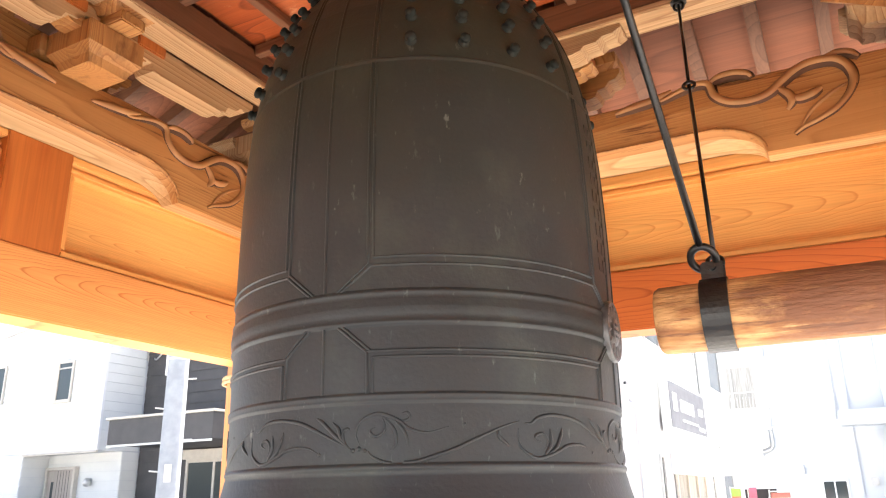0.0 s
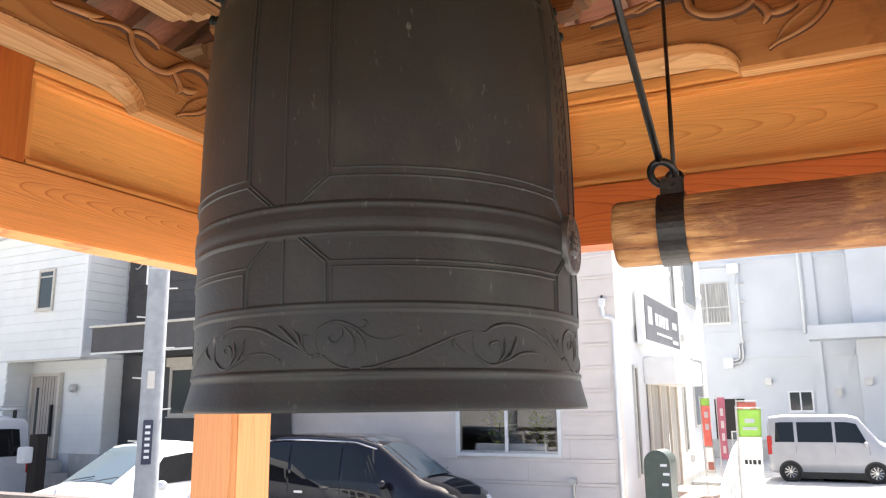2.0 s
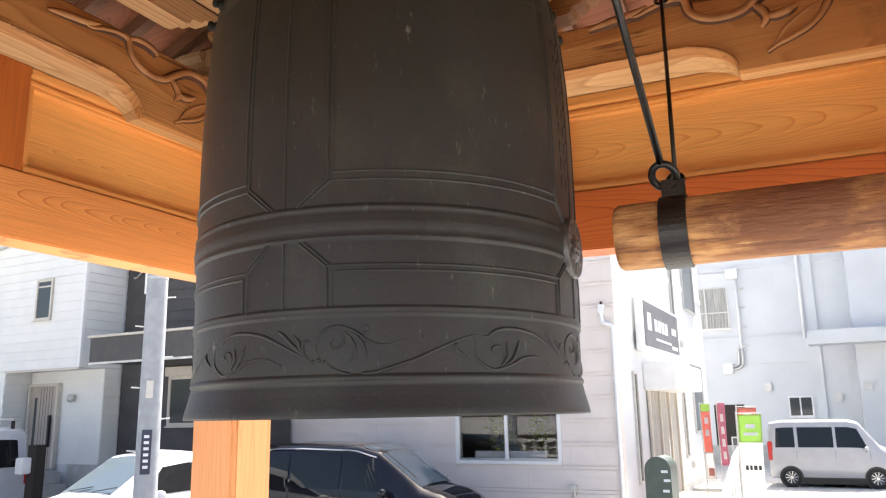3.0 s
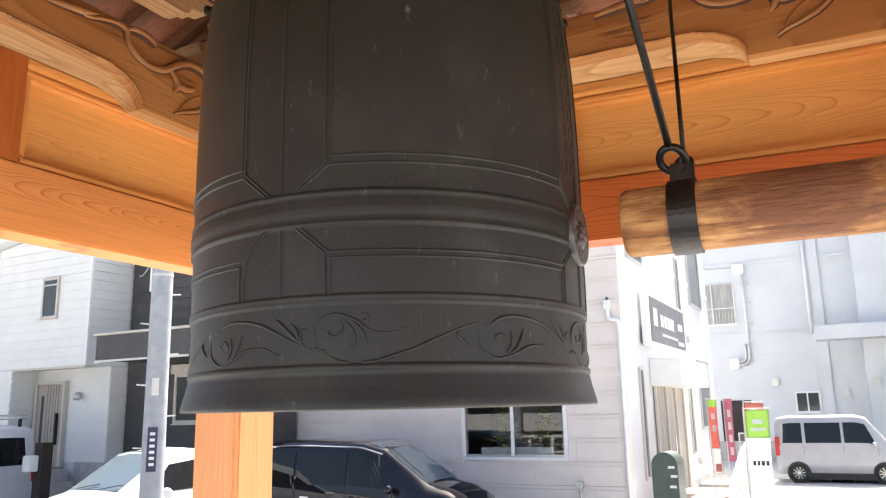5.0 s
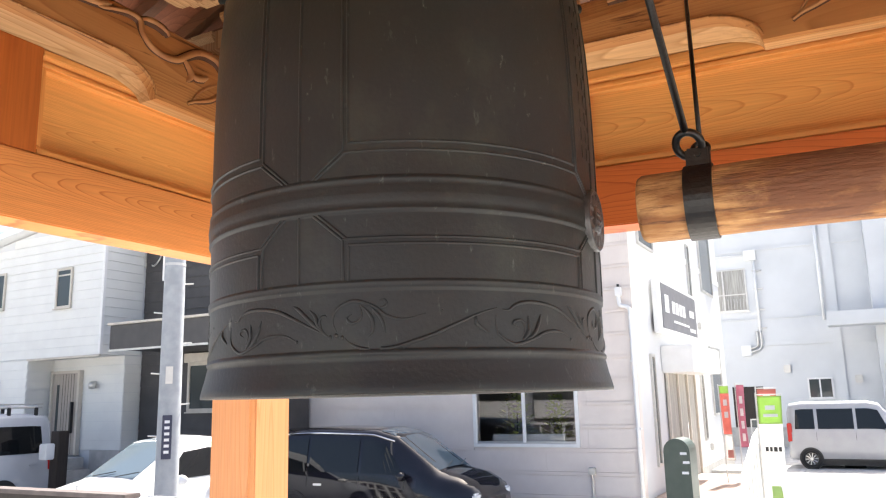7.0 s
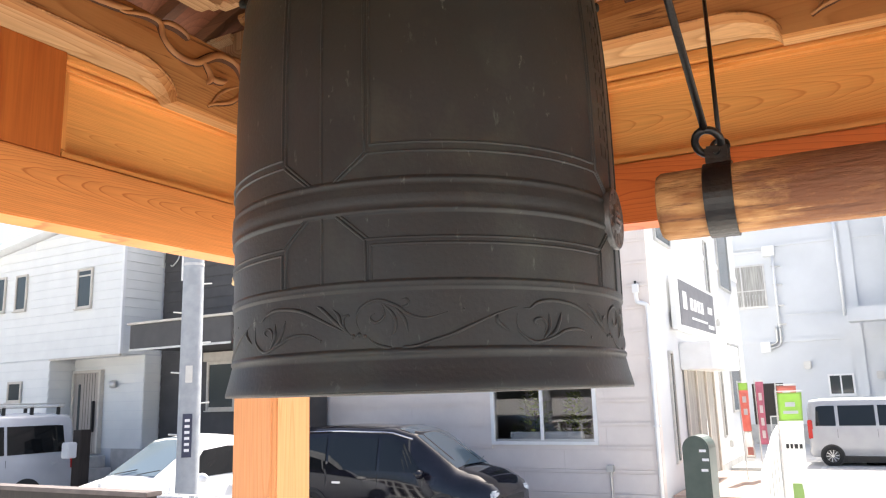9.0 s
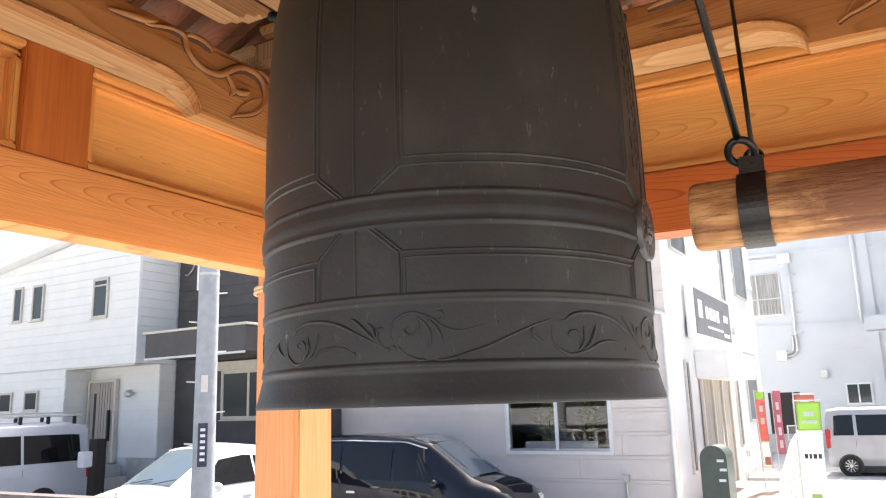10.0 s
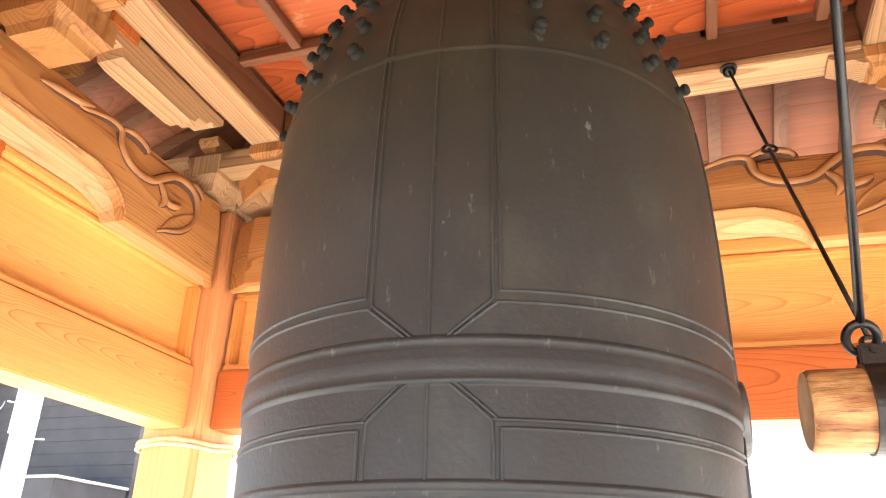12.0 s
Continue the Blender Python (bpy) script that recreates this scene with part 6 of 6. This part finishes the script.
vehicle("kei_car", "small boxy pearl-white car parked before the white building", pose(-0.48, 27.0, ZG), 1.48, KEI, PEARL,
        [(-1.5, -0.95, 0.12, 0.86, 0.05, 0), (-0.86, 0.1, 0.12, 0.86, 0, 0), (0.18, 1.0, 0.12, 0.86, 0, -0.25)], (1.28, 0.78, 0.95), (-1.12, 1.15), 0.29, -1.7, 1.7)


# ---- banners and the green stand ----
def banner(x, y, z0, z1, width, pieces, label, lean=0.0):
    t = thing("banner", label, "banner", "shop banners", at=(x, y, ZG))
    h0, h1 = z0 - ZG, z1 - ZG
    part("pole", tube([(-0.02, 0, 0), (-0.02 + lean * h1, 0, h1 + 0.05)], 0.012, 8), ALU, t)
    part("cross_bar", tube([(-0.02 + lean * h1, 0, h1 + 0.02), (width + lean * h1, 0, h1 + 0.02)], 0.008, 6), ALU, t)
    for f0, f1, material, bars in pieces:
        bm = bmesh.new()
        n, mrow = 12, 8
        vs = []
        for i in range(n + 1):
            f = f0 + (f1 - f0) * i / n
            z = h0 + (h1 - h0) * f
            row = []
            for j in range(mrow + 1):
                u = j / mrow
                wave = 0.035 * math.sin(5.0 * f + 3.0 * u) * u
                row.append((u * width * (1 - 0.08 * math.sin(3 * f)) + lean * z, wave, z))
            vs.append([bm.verts.new(p) for p in row])
        for r, q in zip(vs, vs[1:]):
            for j in range(mrow):
                bm.faces.new((r[j], r[j + 1], q[j + 1], q[j]))
        bmesh.ops.solidify(bm, geom=bm.faces[:], thickness=0.004)
        part("cloth", bm, material, t, smooth=True)
        for u0, u1, g0, g1, bmat in bars:
            fm = f0 + (f1 - f0) * (g0 + g1) / 2
            za, zb = h0 + (h1 - h0) * (f0 + (f1 - f0) * g0), h0 + (h1 - h0) * (f0 + (f1 - f0) * g1)
            wv = 0.035 * math.sin(5.0 * fm + 3.0 * (u0 + u1) / 2) * (u0 + u1) / 2
            part("lettering_bar", box(u0 * width + lean * za, u1 * width + lean * za, wv - 0.022, wv - 0.008, za, zb), bmat, t)
    return t


banner(-1.45, 12.5, -0.5, 1.50, 0.33, [(0.80, 1.0, LIME, [(0.3, 0.7, 0.5, 0.66, CLOTH), (0.2, 0.8, 0.25, 0.36, CLOTH)]), (0.0, 0.80, CLOTH, [(0.18, 0.30, 0.76, 0.80, BLACKTRIM), (0.36, 0.46, 0.76, 0.80, BLACKTRIM), (0.52, 0.66, 0.76, 0.80, BLACKTRIM), (0.72, 0.84, 0.76, 0.80, BLACKTRIM), (0.30, 0.72, 0.22, 0.46, LIME)])], "white and lime shop banner on a thin pole", 0.01)
banner(-1.66, 14.4, -0.5, 1.60, 0.30, [(0.5, 1.0, REDCLOTH, [(0.3, 0.7, 0.8, 0.92, CLOTH), (0.3, 0.7, 0.6, 0.72, CLOTH), (0.3, 0.7, 0.4, 0.52, CLOTH)]), (0.12, 0.5, CLOTH, [(0.3, 0.6, 0.2, 0.4, REDCLOTH), (0.4, 0.7, 0.6, 0.8, PINK)]), (0.0, 0.12, REDCLOTH, [])], "red and white shop banner on a thin pole", 0.012)
banner(-2.90, 19.0, 0.05, 1.70, 0.20, [(0.9, 1.0, LIME, []), (0.35, 0.9, REDCLOTH, [(0.3, 0.7, 0.7, 0.85, CLOTH), (0.3, 0.7, 0.4, 0.55, CLOTH)]), (0.0, 0.35, CLOTH, [(0.2, 0.8, 0.1, 0.4, REDCLOTH)])], "red and white shop banner by the shop wall", -0.02)
banner(-2.66, 19.6, 0.3, 1.72, 0.17, [(0.0, 1.0, PINK, [(0.3, 0.7, 0.1 + 0.2 * k, 0.22 + 0.2 * k, CLOTH) for k in range(4)])], "magenta shop banner by the shop wall", 0.0)
gb = thing("parcel_box", "dark green round-topped street box with pale bars", "street box", at=(-2.44, 11.5, ZG))
o = [(-0.18, 0.0), (0.18, 0.0), (0.18, 1.52)] + [(0.18 * math.cos(a), 1.52 + 0.18 * math.sin(a)) for a in [math.pi * k / 12 for k in range(1, 12)]] + [(-0.18, 1.52)]
part("case", prism(o, 0.0, 0.5, "y"), GREEN, gb)
part("side_panel", prism([(u * 0.9, v * 0.985 + 0.01) for u, v in o], -0.006, -0.001, "y"), GREEN, gb)
for k, (u, z) in enumerate(((0.05, 1.48), (0.08, 1.36), (0.06, 1.22))):
    part("lettering_bar", box(u, u + 0.09, -0.012, -0.0065, z, z + 0.035), PALE, gb)
part("foot", box(-0.2, 0.2, -0.02, 0.52, 0.0, 0.06, 0.01), CEMENT, gb)

# parking bay and road surface
road = tagged(link("road", box(-30, 30, 6.0, 10.8, ZG, ZG + 0.008), ASPHALT), "worn grey asphalt street beyond the boundary wall", "road", kind="structure")
for k in range(4):
    line = thing("parking_line", "faded white parking line on the paving", "road marking", "parking lines")
    part("paint", box(-1.9 + 2.6 * k, -1.78 + 2.6 * k, 24.0, 29.0, ZG, ZG + 0.006), PAINTED, line)

# ---- cladding panels of the beige house ----
random.seed(8)
PWD, PHT = 1.82, 0.455
r = 0
z = ZG + 0.3
while z < 4.98:
    x = -14.99 + (0.0 if r % 2 else -PWD / 2)
    top = min(z + PHT, 4.99)
    while x < BX:
        a0, a1 = max(x, -14.99), min(x + PWD, BX)
        x += PWD
        inside = a1 > ow - 0.06 and a0 < oe + 0.06 and top > oz0 - 0.07 and z < oz1 + 0.03
        spans = [(a0, a1)]
        if inside:
            spans = [(s0, s1) for s0, s1 in ((a0, min(a1, ow - 0.062)), (max(a0, oe + 0.062), a1)) if s1 - s0 > 0.02]
        for s0, s1 in spans:
            d = 0.012 + 0.001 * random.random()
            part("cladding_panel", box(s0 + 0.0008, s1 - 0.0008, BY - d, BY, z + 0.088, top - 0.004), TILE, house)
            part("cladding_rib", box(s0 + 0.001, s1 - 0.001, BY - d - 0.012, BY, z + 0.018, z + 0.070), TILE, house)
    z = top
    r += 1
